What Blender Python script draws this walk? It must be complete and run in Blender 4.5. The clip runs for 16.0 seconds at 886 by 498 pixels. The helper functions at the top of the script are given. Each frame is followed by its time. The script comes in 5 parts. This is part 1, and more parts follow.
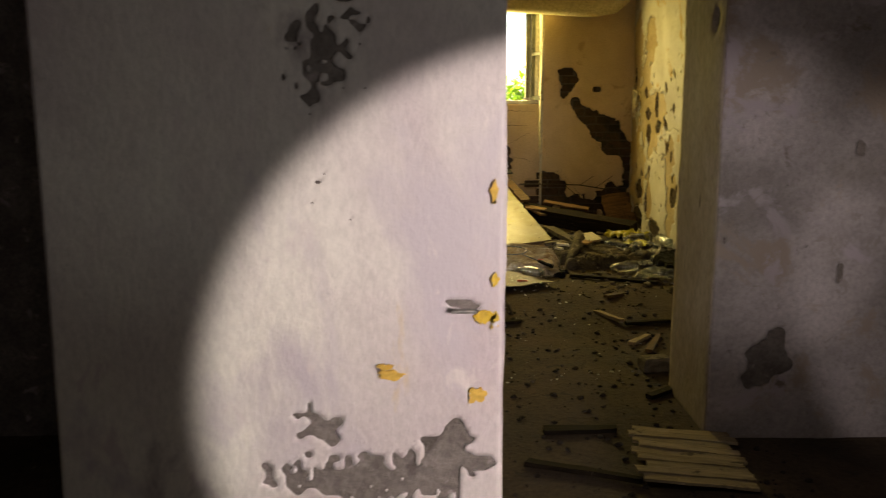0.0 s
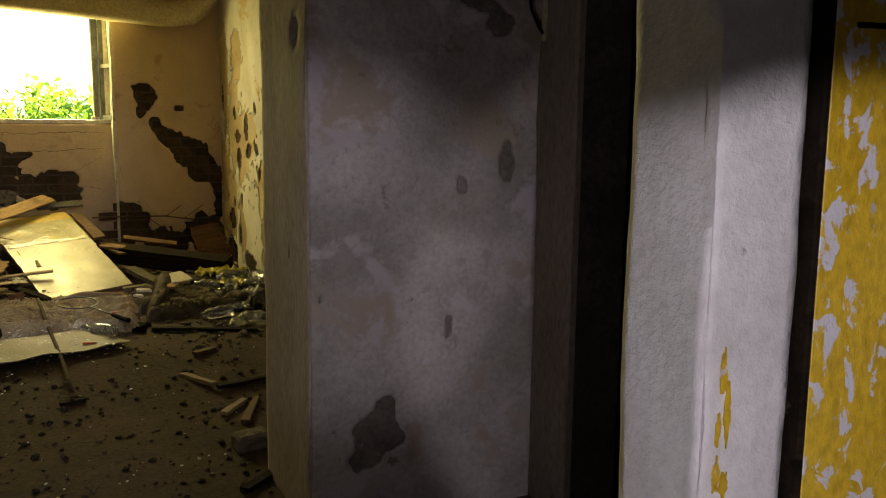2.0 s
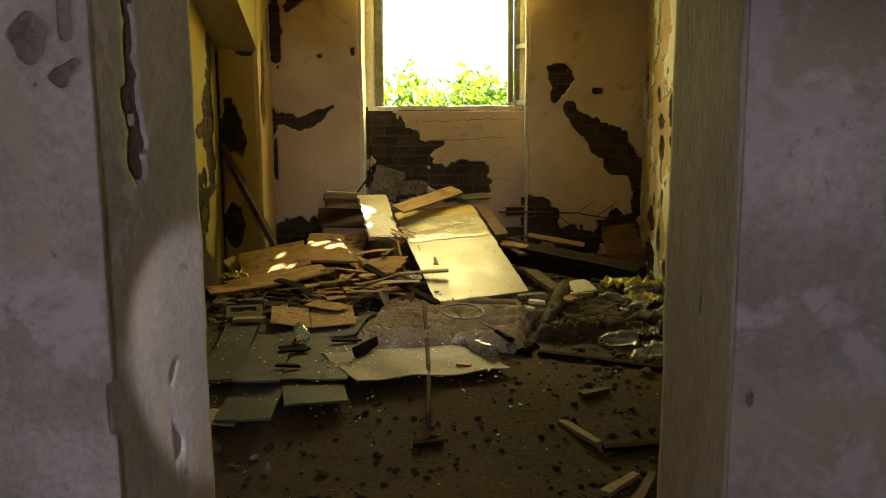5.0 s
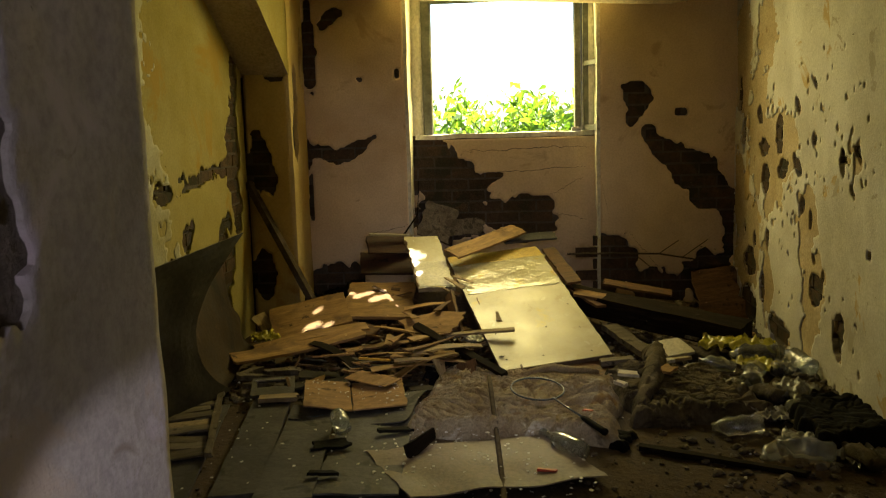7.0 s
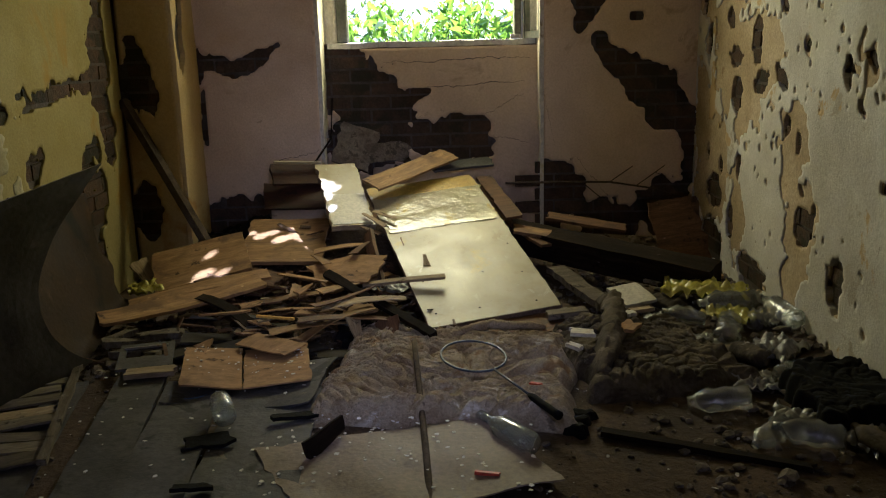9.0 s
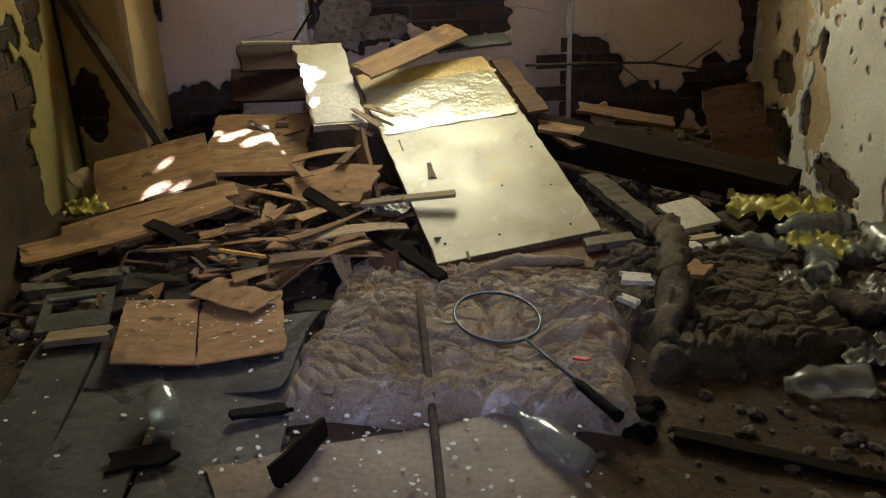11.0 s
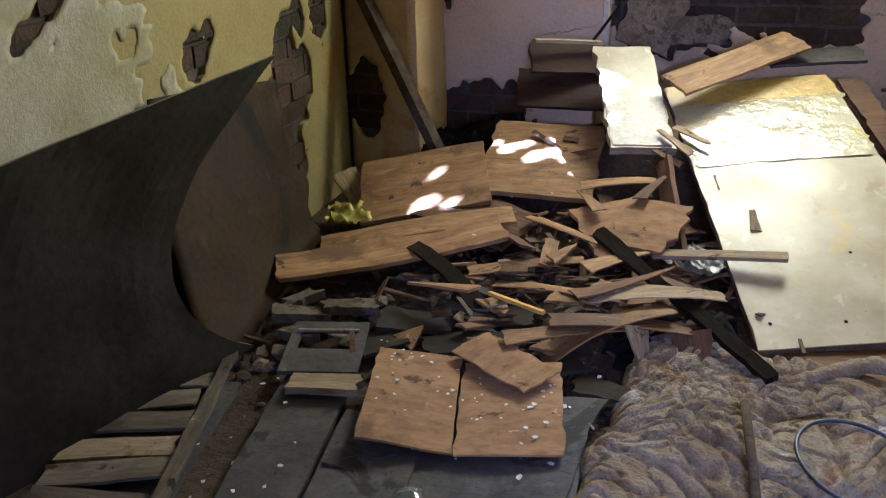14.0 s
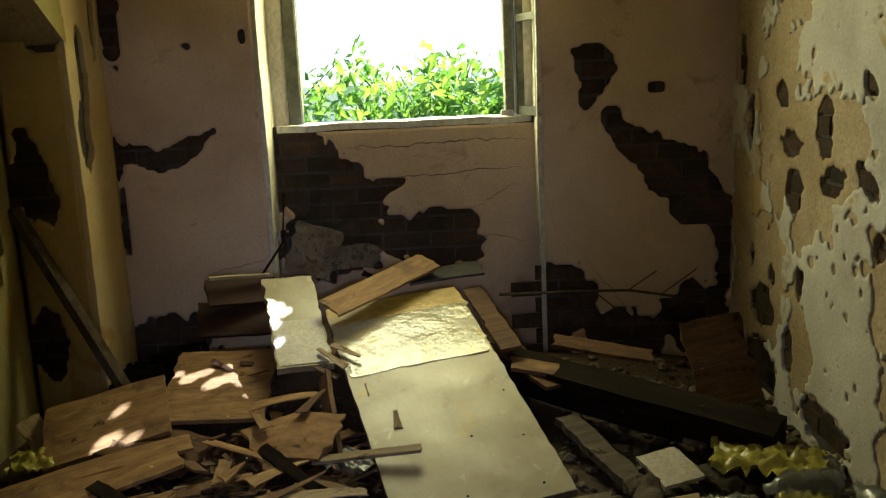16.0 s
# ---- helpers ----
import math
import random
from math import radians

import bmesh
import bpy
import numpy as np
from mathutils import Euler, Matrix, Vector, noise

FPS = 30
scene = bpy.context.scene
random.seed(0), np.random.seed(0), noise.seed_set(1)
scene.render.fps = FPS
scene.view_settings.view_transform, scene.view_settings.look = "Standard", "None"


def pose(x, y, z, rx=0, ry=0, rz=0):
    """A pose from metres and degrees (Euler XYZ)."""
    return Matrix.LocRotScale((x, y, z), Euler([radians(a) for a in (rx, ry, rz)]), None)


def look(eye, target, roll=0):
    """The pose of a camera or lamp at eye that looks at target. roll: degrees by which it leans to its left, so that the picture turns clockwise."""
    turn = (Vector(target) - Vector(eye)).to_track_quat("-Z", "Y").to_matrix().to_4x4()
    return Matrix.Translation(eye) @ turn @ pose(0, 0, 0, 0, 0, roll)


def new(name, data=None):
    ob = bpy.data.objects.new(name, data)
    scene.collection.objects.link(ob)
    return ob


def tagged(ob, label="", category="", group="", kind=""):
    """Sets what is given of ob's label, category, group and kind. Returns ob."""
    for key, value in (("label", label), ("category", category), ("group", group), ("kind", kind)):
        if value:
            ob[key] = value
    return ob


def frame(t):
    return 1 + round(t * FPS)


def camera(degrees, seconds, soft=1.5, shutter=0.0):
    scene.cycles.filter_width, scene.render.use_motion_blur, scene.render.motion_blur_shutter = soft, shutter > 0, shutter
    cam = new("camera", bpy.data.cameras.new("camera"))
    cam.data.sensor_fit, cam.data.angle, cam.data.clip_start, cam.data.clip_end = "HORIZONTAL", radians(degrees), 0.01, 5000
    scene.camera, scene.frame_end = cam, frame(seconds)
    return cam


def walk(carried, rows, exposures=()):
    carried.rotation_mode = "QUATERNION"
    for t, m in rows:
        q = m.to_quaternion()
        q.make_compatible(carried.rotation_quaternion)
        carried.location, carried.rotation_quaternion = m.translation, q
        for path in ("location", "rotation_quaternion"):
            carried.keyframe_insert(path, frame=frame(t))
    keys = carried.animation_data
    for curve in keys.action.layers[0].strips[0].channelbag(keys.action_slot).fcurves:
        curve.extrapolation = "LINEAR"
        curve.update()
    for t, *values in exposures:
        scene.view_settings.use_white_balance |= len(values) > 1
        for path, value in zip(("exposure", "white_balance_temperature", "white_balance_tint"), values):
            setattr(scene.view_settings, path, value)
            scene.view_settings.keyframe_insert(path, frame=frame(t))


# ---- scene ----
cam = camera(54.0, 16.0, soft=1.1, shutter=0.2)
METRES, EYE, TILT, LEAN, TURN = 5.8, 1.2, -9.7, 0.0, 0.0
ROWS = [
    (0.0, 0.0, 0.0, 0.0, -0.0, 0.0, 0.0),
    (0.5, 0.0182, 0.0312, 0.0092, -7.9, -0.15, 2.12),
    (1.0, 0.0311, 0.0578, 0.0152, -15.04, -0.51, 3.69),
    (1.5, 0.0371, 0.0889, 0.0246, -23.03, -0.1, 3.8),
    (2.0, 0.0459, 0.1177, 0.0269, -25.28, 0.26, 3.52),
    (2.5, 0.066, 0.1421, 0.0315, -20.54, 0.6, 2.86),
    (3.0, 0.0741, 0.1684, 0.0305, -13.49, 0.65, 2.01),
    (3.5, 0.0748, 0.2099, 0.0371, -12.12, 1.34, 2.27),
    (4.0, 0.0837, 0.2407, 0.0378, -10.92, 1.08, 1.61),
    (4.5, 0.0986, 0.2716, 0.0428, -0.83, 0.93, 0.29),
    (4.7, 0.1046, 0.284, 0.0448, 1.15, 0.56, 0.04),
    (6.8, 0.0833, 0.4317, 0.08, 5.53, 0.44, 0.08),
    (7.0, 0.0789, 0.4468, 0.0827, 5.47, 1.8, 0.72),
    (7.5, 0.0679, 0.4845, 0.0895, 3.15, 2.73, 1.31),
    (8.0, 0.0806, 0.5214, 0.0948, 2.82, 2.03, 0.79),
    (8.5, 0.0897, 0.5503, 0.0947, 2.57, -0.46, 0.65),
    (9.0, 0.0791, 0.5809, 0.0946, 1.03, -3.48, 1.33),
    (9.5, 0.0662, 0.6077, 0.096, 0.55, -6.41, 1.92),
    (9.7, 0.061, 0.6184, 0.0966, 0.26, -8.73, 1.82),
    (11.8, 0.08, 0.7647, 0.1277, 3.34, -12.95, 1.99),
    (12.0, 0.0818, 0.7711, 0.1295, 6.3, -12.94, 1.81),
    (12.5, 0.0864, 0.7872, 0.1339, 11.51, -13.02, 1.15),
    (13.0, 0.0671, 0.8009, 0.1324, 13.7, -14.01, -0.12),
    (13.5, 0.0441, 0.8085, 0.132, 14.67, -14.5, -1.01),
    (14.0, 0.0303, 0.8067, 0.133, 17.75, -14.04, -1.68),
    (14.5, 0.0334, 0.8021, 0.1405, 17.7, -9.97, -2.67),
    (15.0, 0.0538, 0.7909, 0.1528, 9.46, -6.76, -3.57),
    (15.5, 0.0768, 0.7662, 0.157, 3.51, -4.08, -1.29),
    (16.0, 0.0915, 0.7455, 0.1577, 0.73, -1.28, 2.52),
]
EXPOSURES = [(0.0, 3.3, 7300, 10), (2.5, 3.2, 6400, 10), (4.0, 3.4, 6500, 10), (4.5, 3.25, 6600, 9), (7.5, 2.7, 6200, 12), (9.0, 2.62, 4700, 27), (9.7, 2.75, 4600, 29), (12.0, 3.4, 4600, 31), (12.5, 3.25, 4550, 32), (14.0, 3.78, 4200, 37), (14.5, 3.82, 4200, 37), (15.0, 3.35, 4350, 27), (15.5, 2.85, 4750, 19), (16.0, 2.55, 4900, 16)]
walk(cam, [(t, pose(0, 0, EYE, TILT, LEAN, TURN) @ pose(METRES * x, METRES * y, METRES * z, 90 + pitch, roll, yaw)) for t, x, y, z, yaw, pitch, roll in ROWS], EXPOSURES)

# ---- world, sun and lamps ----
world = bpy.data.worlds.new("world")
scene.world = world
world.use_nodes = True
sky = world.node_tree.nodes.new("ShaderNodeTexSky")
sky.sky_type, sky.sun_disc = "NISHITA", False
sky.sun_elevation, sky.sun_rotation = radians(48.1), radians(42)
world.node_tree.links.new(sky.outputs[0], world.node_tree.nodes["Background"].inputs[0])
world.node_tree.nodes["Background"].inputs[1].default_value = 0.07
SUN_WAY = Vector((0.9, 1.0, 1.5)).normalized()


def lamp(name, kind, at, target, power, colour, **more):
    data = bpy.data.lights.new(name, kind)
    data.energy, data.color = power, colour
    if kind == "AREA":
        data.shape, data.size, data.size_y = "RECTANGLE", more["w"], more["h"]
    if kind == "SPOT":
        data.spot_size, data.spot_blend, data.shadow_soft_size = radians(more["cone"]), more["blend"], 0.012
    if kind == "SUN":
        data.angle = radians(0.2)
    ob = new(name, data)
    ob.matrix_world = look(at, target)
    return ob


lamp("sun", "SUN", SUN_WAY * 20, (0, 0, 0), 5.0, (1.0, 0.92, 0.78))
# daylight of the window, yellow-green from the foliage outside
lamp("window_daylight", "AREA", (0.32, 8.56, 1.68), (0.32, 4, 0.9), 7.9, (1.0, 0.81, 0.25), w=0.9, h=0.86)
# fixed spots standing in for the walker's one moving torch: on the first wall, on the jamb by the door, through the
# doorway into the room, and dim fill lamps added for its spill
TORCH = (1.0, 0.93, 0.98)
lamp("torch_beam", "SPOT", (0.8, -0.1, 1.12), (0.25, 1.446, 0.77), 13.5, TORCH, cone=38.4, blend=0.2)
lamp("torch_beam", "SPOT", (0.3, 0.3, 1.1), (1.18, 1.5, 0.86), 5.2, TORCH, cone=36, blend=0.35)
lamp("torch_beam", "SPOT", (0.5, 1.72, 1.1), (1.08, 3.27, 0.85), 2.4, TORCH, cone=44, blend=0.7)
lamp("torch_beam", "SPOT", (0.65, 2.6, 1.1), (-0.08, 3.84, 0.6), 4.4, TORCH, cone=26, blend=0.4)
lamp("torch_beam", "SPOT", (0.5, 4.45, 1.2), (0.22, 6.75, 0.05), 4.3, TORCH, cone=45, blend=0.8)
lamp("torch_fill", "SPOT", (0.5, 4.45, 1.2), (0.2, 8.3, 1.0), 4.2, TORCH, cone=36, blend=0.8)
lamp("torch_fill", "SPOT", (0.8, -0.1, 1.12), (-0.4, 1.446, 1.8), 0.75, (0.9, 0.95, 1.0), cone=60, blend=0.55)
lamp("torch_fill", "SPOT", (0.2, -0.3, 1.15), (0.25, 3.0, 1.1), 0.48, TORCH, cone=150, blend=0.6)
lamp("torch_fill", "SPOT", (0.45, 1.7, 1.15), (0.55, 4.0, 0.95), 0.62, TORCH, cone=150, blend=0.6)


# ---- materials ----
def nodes_of(name):
    m = bpy.data.materials.new(name)
    m.use_nodes = True
    return m, m.node_tree.nodes, m.node_tree.links, m.node_tree.nodes["Principled BSDF"]


def noise_of(n, l, scale, detail, place, rough=0.55, distort=0.0):
    t = n.new("ShaderNodeTexNoise")
    t.inputs["Scale"].default_value, t.inputs["Detail"].default_value = scale, detail
    t.inputs["Roughness"].default_value, t.inputs["Distortion"].default_value = rough, distort
    l.new(place, t.inputs["Vector"])
    return t.outputs["Fac"]


def ramp_of(n, l, fac, stops):
    r = n.new("ShaderNodeValToRGB")
    while len(r.color_ramp.elements) < len(stops):
        r.color_ramp.elements.new(0.5)
    for e, (at, c) in zip(r.color_ramp.elements, stops):
        e.position, e.color = at, (*c, 1)
    l.new(fac, r.inputs[0])
    return r.outputs[0]


def mix_of(n, l, fac, a, b, kind="MIX"):
    x = n.new("ShaderNodeMix")
    x.data_type, x.blend_type = "RGBA", kind
    for key, value in ((0, fac), (6, a), (7, b)):
        if isinstance(value, (int, float)):
            x.inputs[key].default_value = value
        elif isinstance(value, tuple):
            x.inputs[key].default_value = (*value, 1)
        else:
            l.new(value, x.inputs[key])
    return x.outputs[2]


WHITE, BLACK = (1, 1, 1), (0, 0, 0)


def surface(name, c1, c2, scale=3.0, rough=0.85, bump=0.3, fine=60.0, spots=None, stretch=(1, 1, 1), metal=0.0, vary=0.0, local=False, grain=0.35, soft=0.025):
    """Two tones at a coarse scale, grain at a fine one, and sharp-edged spots: (colour, scale, threshold)."""
    m, n, l, b = nodes_of(name)
    if local:
        place = n.new("ShaderNodeTexCoord").outputs["Object"]
    else:
        place = n.new("ShaderNodeNewGeometry").outputs["Position"]
    mp = n.new("ShaderNodeMapping")
    mp.inputs["Scale"].default_value = stretch
    l.new(place, mp.inputs["Vector"])
    place = mp.outputs[0]
    big = noise_of(n, l, scale, 6, place, 0.6, 0.3)
    small = noise_of(n, l, fine, 4, place, 0.65)
    colour = ramp_of(n, l, big, [(0.36, c1), (0.64, c2)])
    shade = ramp_of(n, l, small, [(0.3, (1 - grain,) * 3), (0.62, WHITE)])
    colour = mix_of(n, l, 1.0, colour, shade, "MULTIPLY")
    for c, s, at in spots or ():
        f = noise_of(n, l, s, 7, place, 0.62, 0.5)
        mask = ramp_of(n, l, f, [(at, BLACK), (at + soft, WHITE)])
        colour = mix_of(n, l, mask, colour, c)
    if vary:
        info = n.new("ShaderNodeObjectInfo").outputs["Random"]
        tone = ramp_of(n, l, info, [(0.0, (1 - vary,) * 3), (1.0, WHITE)])
        colour = mix_of(n, l, 1.0, colour, tone, "MULTIPLY")
    l.new(colour, b.inputs["Base Color"])
    rr = ramp_of(n, l, big, [(0.3, (max(rough - 0.12, 0.02),) * 3), (0.7, (min(rough + 0.1, 1),) * 3)])
    l.new(rr, b.inputs["Roughness"])
    b.inputs["Metallic"].default_value = metal
    b.inputs["Specular IOR Level"].default_value = 0.15 if rough > 0.58 else 0.5
    bp = n.new("ShaderNodeBump")
    bp.inputs["Strength"].default_value, bp.inputs["Distance"].default_value = bump, 0.01
    l.new(small, bp.inputs["Height"])
    l.new(bp.outputs[0], b.inputs["Normal"])
    return m


def timber(name, dark, mid, light, stain, along=9.0, rough=0.72, vary=0.35, gloss=0.25):
    """Board with drawn-out grain along its length, dirt stains and pale scuffs."""
    m, n, l, b = nodes_of(name)
    place = n.new("ShaderNodeTexCoord").outputs["Object"]
    info = n.new("ShaderNodeObjectInfo").outputs["Random"]
    far = n.new("ShaderNodeVectorMath")
    far.operation = "SCALE"
    far.inputs[0].default_value = (31, 17, 23)
    l.new(info, far.inputs["Scale"])
    shifted = n.new("ShaderNodeVectorMath")
    l.new(place, shifted.inputs[0])
    l.new(far.outputs[0], shifted.inputs[1])
    mp = n.new("ShaderNodeMapping")
    mp.inputs["Scale"].default_value = (1.3, along, along)
    l.new(shifted.outputs[0], mp.inputs["Vector"])
    streak = noise_of(n, l, 3.0, 7, mp.outputs[0], 0.68, 0.6)
    fibre = noise_of(n, l, 16, 5, mp.outputs[0], 0.7)
    colour = ramp_of(n, l, streak, [(0.3, dark), (0.5, mid), (0.7, light)])
    shade = ramp_of(n, l, fibre, [(0.32, (0.62,) * 3), (0.6, WHITE)])
    colour = mix_of(n, l, 1.0, colour, shade, "MULTIPLY")
    for tone, size, at, soft in ((stain, 4.5, 0.54, 0.12), (tuple(0.5 * c for c in stain), 11, 0.62, 0.05), (tuple(1.25 * c + 0.04 for c in light), 19, 0.66, 0.05), (tuple(0.4 * c for c in stain), 60, 0.66, 0.04)):
        f = noise_of(n, l, size, 7, shifted.outputs[0], 0.65, 0.4)
        colour = mix_of(n, l, ramp_of(n, l, f, [(at, BLACK), (at + soft, WHITE)]), colour, tone)
    colour = mix_of(n, l, 1.0, colour, ramp_of(n, l, info, [(0.0, (1 - vary,) * 3), (1.0, WHITE)]), "MULTIPLY")
    l.new(colour, b.inputs["Base Color"])
    l.new(ramp_of(n, l, streak, [(0.3, (rough - 0.12,) * 3), (0.7, (rough + 0.12,) * 3)]), b.inputs["Roughness"])
    b.inputs["Specular IOR Level"].default_value = gloss
    bp = n.new("ShaderNodeBump")
    bp.inputs["Strength"].default_value, bp.inputs["Distance"].default_value = 0.35, 0.004
    l.new(fibre, bp.inputs["Height"])
    l.new(bp.outputs[0], b.inputs["Normal"])
    return m


def glass(name, colour, rough=0.08):
    m, n, l, b = nodes_of(name)
    b.inputs["Base Color"].default_value = (*colour, 1)
    b.inputs["Roughness"].default_value = rough
    b.inputs["Transmission Weight"].default_value = 0.92
    return m


def foliage(name, c1, c2):
    m, n, l, b = nodes_of(name)
    g = n.new("ShaderNodeNewGeometry")
    colour = ramp_of(n, l, g.outputs["Random Per Island"], [(0.0, c1), (1.0, c2)])
    tr = n.new("ShaderNodeBsdfTranslucent")
    add = n.new("ShaderNodeMixShader")
    add.inputs[0].default_value = 0.55
    l.new(colour, b.inputs["Base Color"])
    b.inputs["Roughness"].default_value = 0.5
    l.new(mix_of(n, l, 1.0, colour, (1.6, 1.5, 0.5), "MULTIPLY"), tr.inputs[0])
    l.new(b.outputs[0], add.inputs[1])
    l.new(tr.outputs[0], add.inputs[2])
    l.new(add.outputs[0], n["Material Output"].inputs[0])
    return m


M_NORTH = surface("plaster_rose", (0.50, 0.37, 0.235), (0.66, 0.52, 0.36), 1.5, 0.9, 0.2, 90, [((0.42, 0.31, 0.2), 2.4, 0.6), ((0.34, 0.26, 0.17), 6, 0.67), ((0.13, 0.1, 0.08), 14, 0.72)], grain=0.16, soft=0.05)
M_OCHRE = surface("plaster_ochre", (0.38, 0.29, 0.165), (0.55, 0.45, 0.3), 2.4, 0.9, 0.35, 70, [((0.28, 0.2, 0.11), 6, 0.64), ((0.13, 0.1, 0.07), 14, 0.7)], soft=0.06)
# pale yellow plaster with white torchlight put into its colour
M_TORCHLIT = surface("plaster_torchlit_yellow", (0.312, 0.281, 0.148), (0.452, 0.429, 0.335), 1.8, 0.9, 0.3, 80, [((0.296, 0.242, 0.086), 2.6, 0.58), ((0.234, 0.203, 0.156), 6, 0.65), ((0.109, 0.094, 0.062), 13, 0.69)], grain=0.18, soft=0.07)
M_EAST = surface("plaster_white", (0.46, 0.43, 0.38), (0.68, 0.66, 0.62), 1.6, 0.9, 0.35, 80, [((0.46, 0.34, 0.17), 2.2, 0.59), ((0.40, 0.36, 0.3), 5, 0.62), ((0.16, 0.13, 0.1), 11, 0.69), ((0.3, 0.27, 0.23), 24, 0.70)], grain=0.2)
M_WEST = surface("plaster_yellow", (0.251, 0.201, 0.042), (0.334, 0.285, 0.114), 1.3, 0.9, 0.25, 80, [((0.289, 0.198, 0.038), 1.8, 0.57), ((0.228, 0.182, 0.068), 5, 0.64), ((0.091, 0.068, 0.038), 13, 0.70)], grain=0.18, soft=0.06)
M_MID = surface("plaster_grey", (0.30, 0.265, 0.25), (0.56, 0.50, 0.50), 1.6, 0.9, 0.5, 60, [((0.38, 0.31, 0.26), 3.2, 0.55), ((0.46, 0.40, 0.43), 4.4, 0.57), ((0.22, 0.18, 0.15), 6, 0.64), ((0.33, 0.29, 0.27), 16, 0.6), ((0.12, 0.11, 0.10), 22, 0.69)], grain=0.25, soft=0.06)
M_PIER = surface("plaster_orange", (0.442, 0.323, 0.111), (0.561, 0.442, 0.212), 1.6, 0.9, 0.25, 80, [((0.425, 0.281, 0.102), 2.2, 0.58), ((0.170, 0.128, 0.076), 13, 0.71)], grain=0.16, soft=0.06)
M_NEAR = surface("plaster_pale", (0.52, 0.44, 0.45), (0.80, 0.76, 0.67), 1.7, 0.85, 0.25, 110, [((0.52, 0.46, 0.48), 2.6, 0.56), ((0.36, 0.31, 0.30), 3.9, 0.625), ((0.60, 0.45, 0.22), 5, 0.68), ((0.24, 0.22, 0.21), 8, 0.69), ((0.64, 0.57, 0.54), 18, 0.59), ((0.2, 0.18, 0.17), 40, 0.7)], grain=0.14, stretch=(1, 1, 0.5), soft=0.09)
M_JAMB = surface("plaster_lilac", (0.58, 0.54, 0.55), (0.74, 0.71, 0.73), 2.5, 0.8, 0.6, 45, [((0.62, 0.5, 0.1), 6, 0.70), ((0.3, 0.28, 0.27), 9, 0.72)], grain=0.14)
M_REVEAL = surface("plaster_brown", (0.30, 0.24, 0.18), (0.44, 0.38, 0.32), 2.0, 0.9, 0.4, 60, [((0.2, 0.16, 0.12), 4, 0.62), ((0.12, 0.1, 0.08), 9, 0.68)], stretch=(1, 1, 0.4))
M_NICHE = surface("plaster_niche", (0.50, 0.46, 0.36), (0.72, 0.69, 0.6), 2.6, 0.85, 0.4, 60, [((0.5, 0.42, 0.2), 3.5, 0.6), ((0.2, 0.17, 0.11), 5, 0.66), ((0.12, 0.1, 0.07), 13, 0.68)], stretch=(1, 1, 0.6), soft=0.05)
M_CORE = surface("mortar", (0.07, 0.06, 0.05), (0.12, 0.10, 0.085), 6, 0.95, 0.6, 45)
M_CEMENT = surface("cement", (0.155, 0.13, 0.115), (0.25, 0.215, 0.195), 7, 0.95, 0.7, 60, [((0.33, 0.28, 0.27), 16, 0.6), ((0.1, 0.085, 0.075), 9, 0.62)], soft=0.08)
M_BRICK = surface("brick", (0.062, 0.048, 0.033), (0.125, 0.078, 0.05), 10, 0.95, 0.8, 70, [((0.045, 0.042, 0.028), 5, 0.52), ((0.17, 0.15, 0.12), 22, 0.68)], vary=0.4, soft=0.08)
M_CEIL = surface("ceiling_paint", (0.34, 0.29, 0.2), (0.46, 0.4, 0.28), 2.5, 0.9, 0.3, 50, [((0.2, 0.16, 0.1), 4, 0.64)])
M_FLOOR = surface("dirt_floor", (0.051, 0.037, 0.025), (0.102, 0.072, 0.047), 2.2, 0.95, 0.9, 45, [((0.043, 0.034, 0.025), 7, 0.64), ((0.187, 0.153, 0.111), 26, 0.70)])
M_YDOOR = surface("yellow_paint", (0.58, 0.36, 0.015), (0.68, 0.45, 0.03), 3, 0.55, 0.35, 60, [((0.58, 0.55, 0.60), 21, 0.56), ((0.5, 0.48, 0.52), 5, 0.66), ((0.4, 0.38, 0.4), 40, 0.66)], stretch=(1.3, 1.3, 0.75))
M_DARKWOOD = timber("dark_wood", (0.008, 0.006, 0.004), (0.020, 0.014, 0.009), (0.042, 0.029, 0.019), (0.014, 0.010, 0.007), 12, 0.85, 0.4, gloss=0.06)
M_PLY = timber("plywood", (0.18, 0.098, 0.034), (0.34, 0.2, 0.075), (0.48, 0.31, 0.13), (0.15, 0.09, 0.045), 8, vary=0.28)
M_BROWN = timber("brown_board", (0.075, 0.038, 0.016), (0.16, 0.085, 0.038), (0.26, 0.15, 0.07), (0.07, 0.043, 0.025), 10, vary=0.45)
M_REDWOOD = timber("red_stained_wood", (0.022, 0.009, 0.005), (0.05, 0.02, 0.011), (0.085, 0.035, 0.018), (0.02, 0.012, 0.008), 10, 0.6, 0.2)
M_LATH = timber("old_lath", (0.27, 0.19, 0.10), (0.38, 0.29, 0.17), (0.5, 0.4, 0.26), (0.16, 0.11, 0.07), 9, 0.8, 0.35)
M_DULL = timber("weathered_board", (0.10, 0.082, 0.06), (0.165, 0.138, 0.1), (0.24, 0.205, 0.15), (0.08, 0.064, 0.046), 9, 0.85, 0.45, gloss=0.12)
M_CARD = timber("cardboard", (0.27, 0.155, 0.06), (0.35, 0.21, 0.088), (0.43, 0.27, 0.12), (0.17, 0.1, 0.05), 3, 0.85, 0.2)
M_FILM = surface("glossy_film", (0.36, 0.33, 0.19), (0.48, 0.44, 0.29), 6, 0.15, 0.7, 9, [((0.42, 0.33, 0.06), 5, 0.58)], local=True, grain=0.08, soft=0.08)
M_GREYFILM = surface("grey_film", (0.10, 0.095, 0.09), (0.22, 0.21, 0.2), 12, 0.35, 0.6, 30)
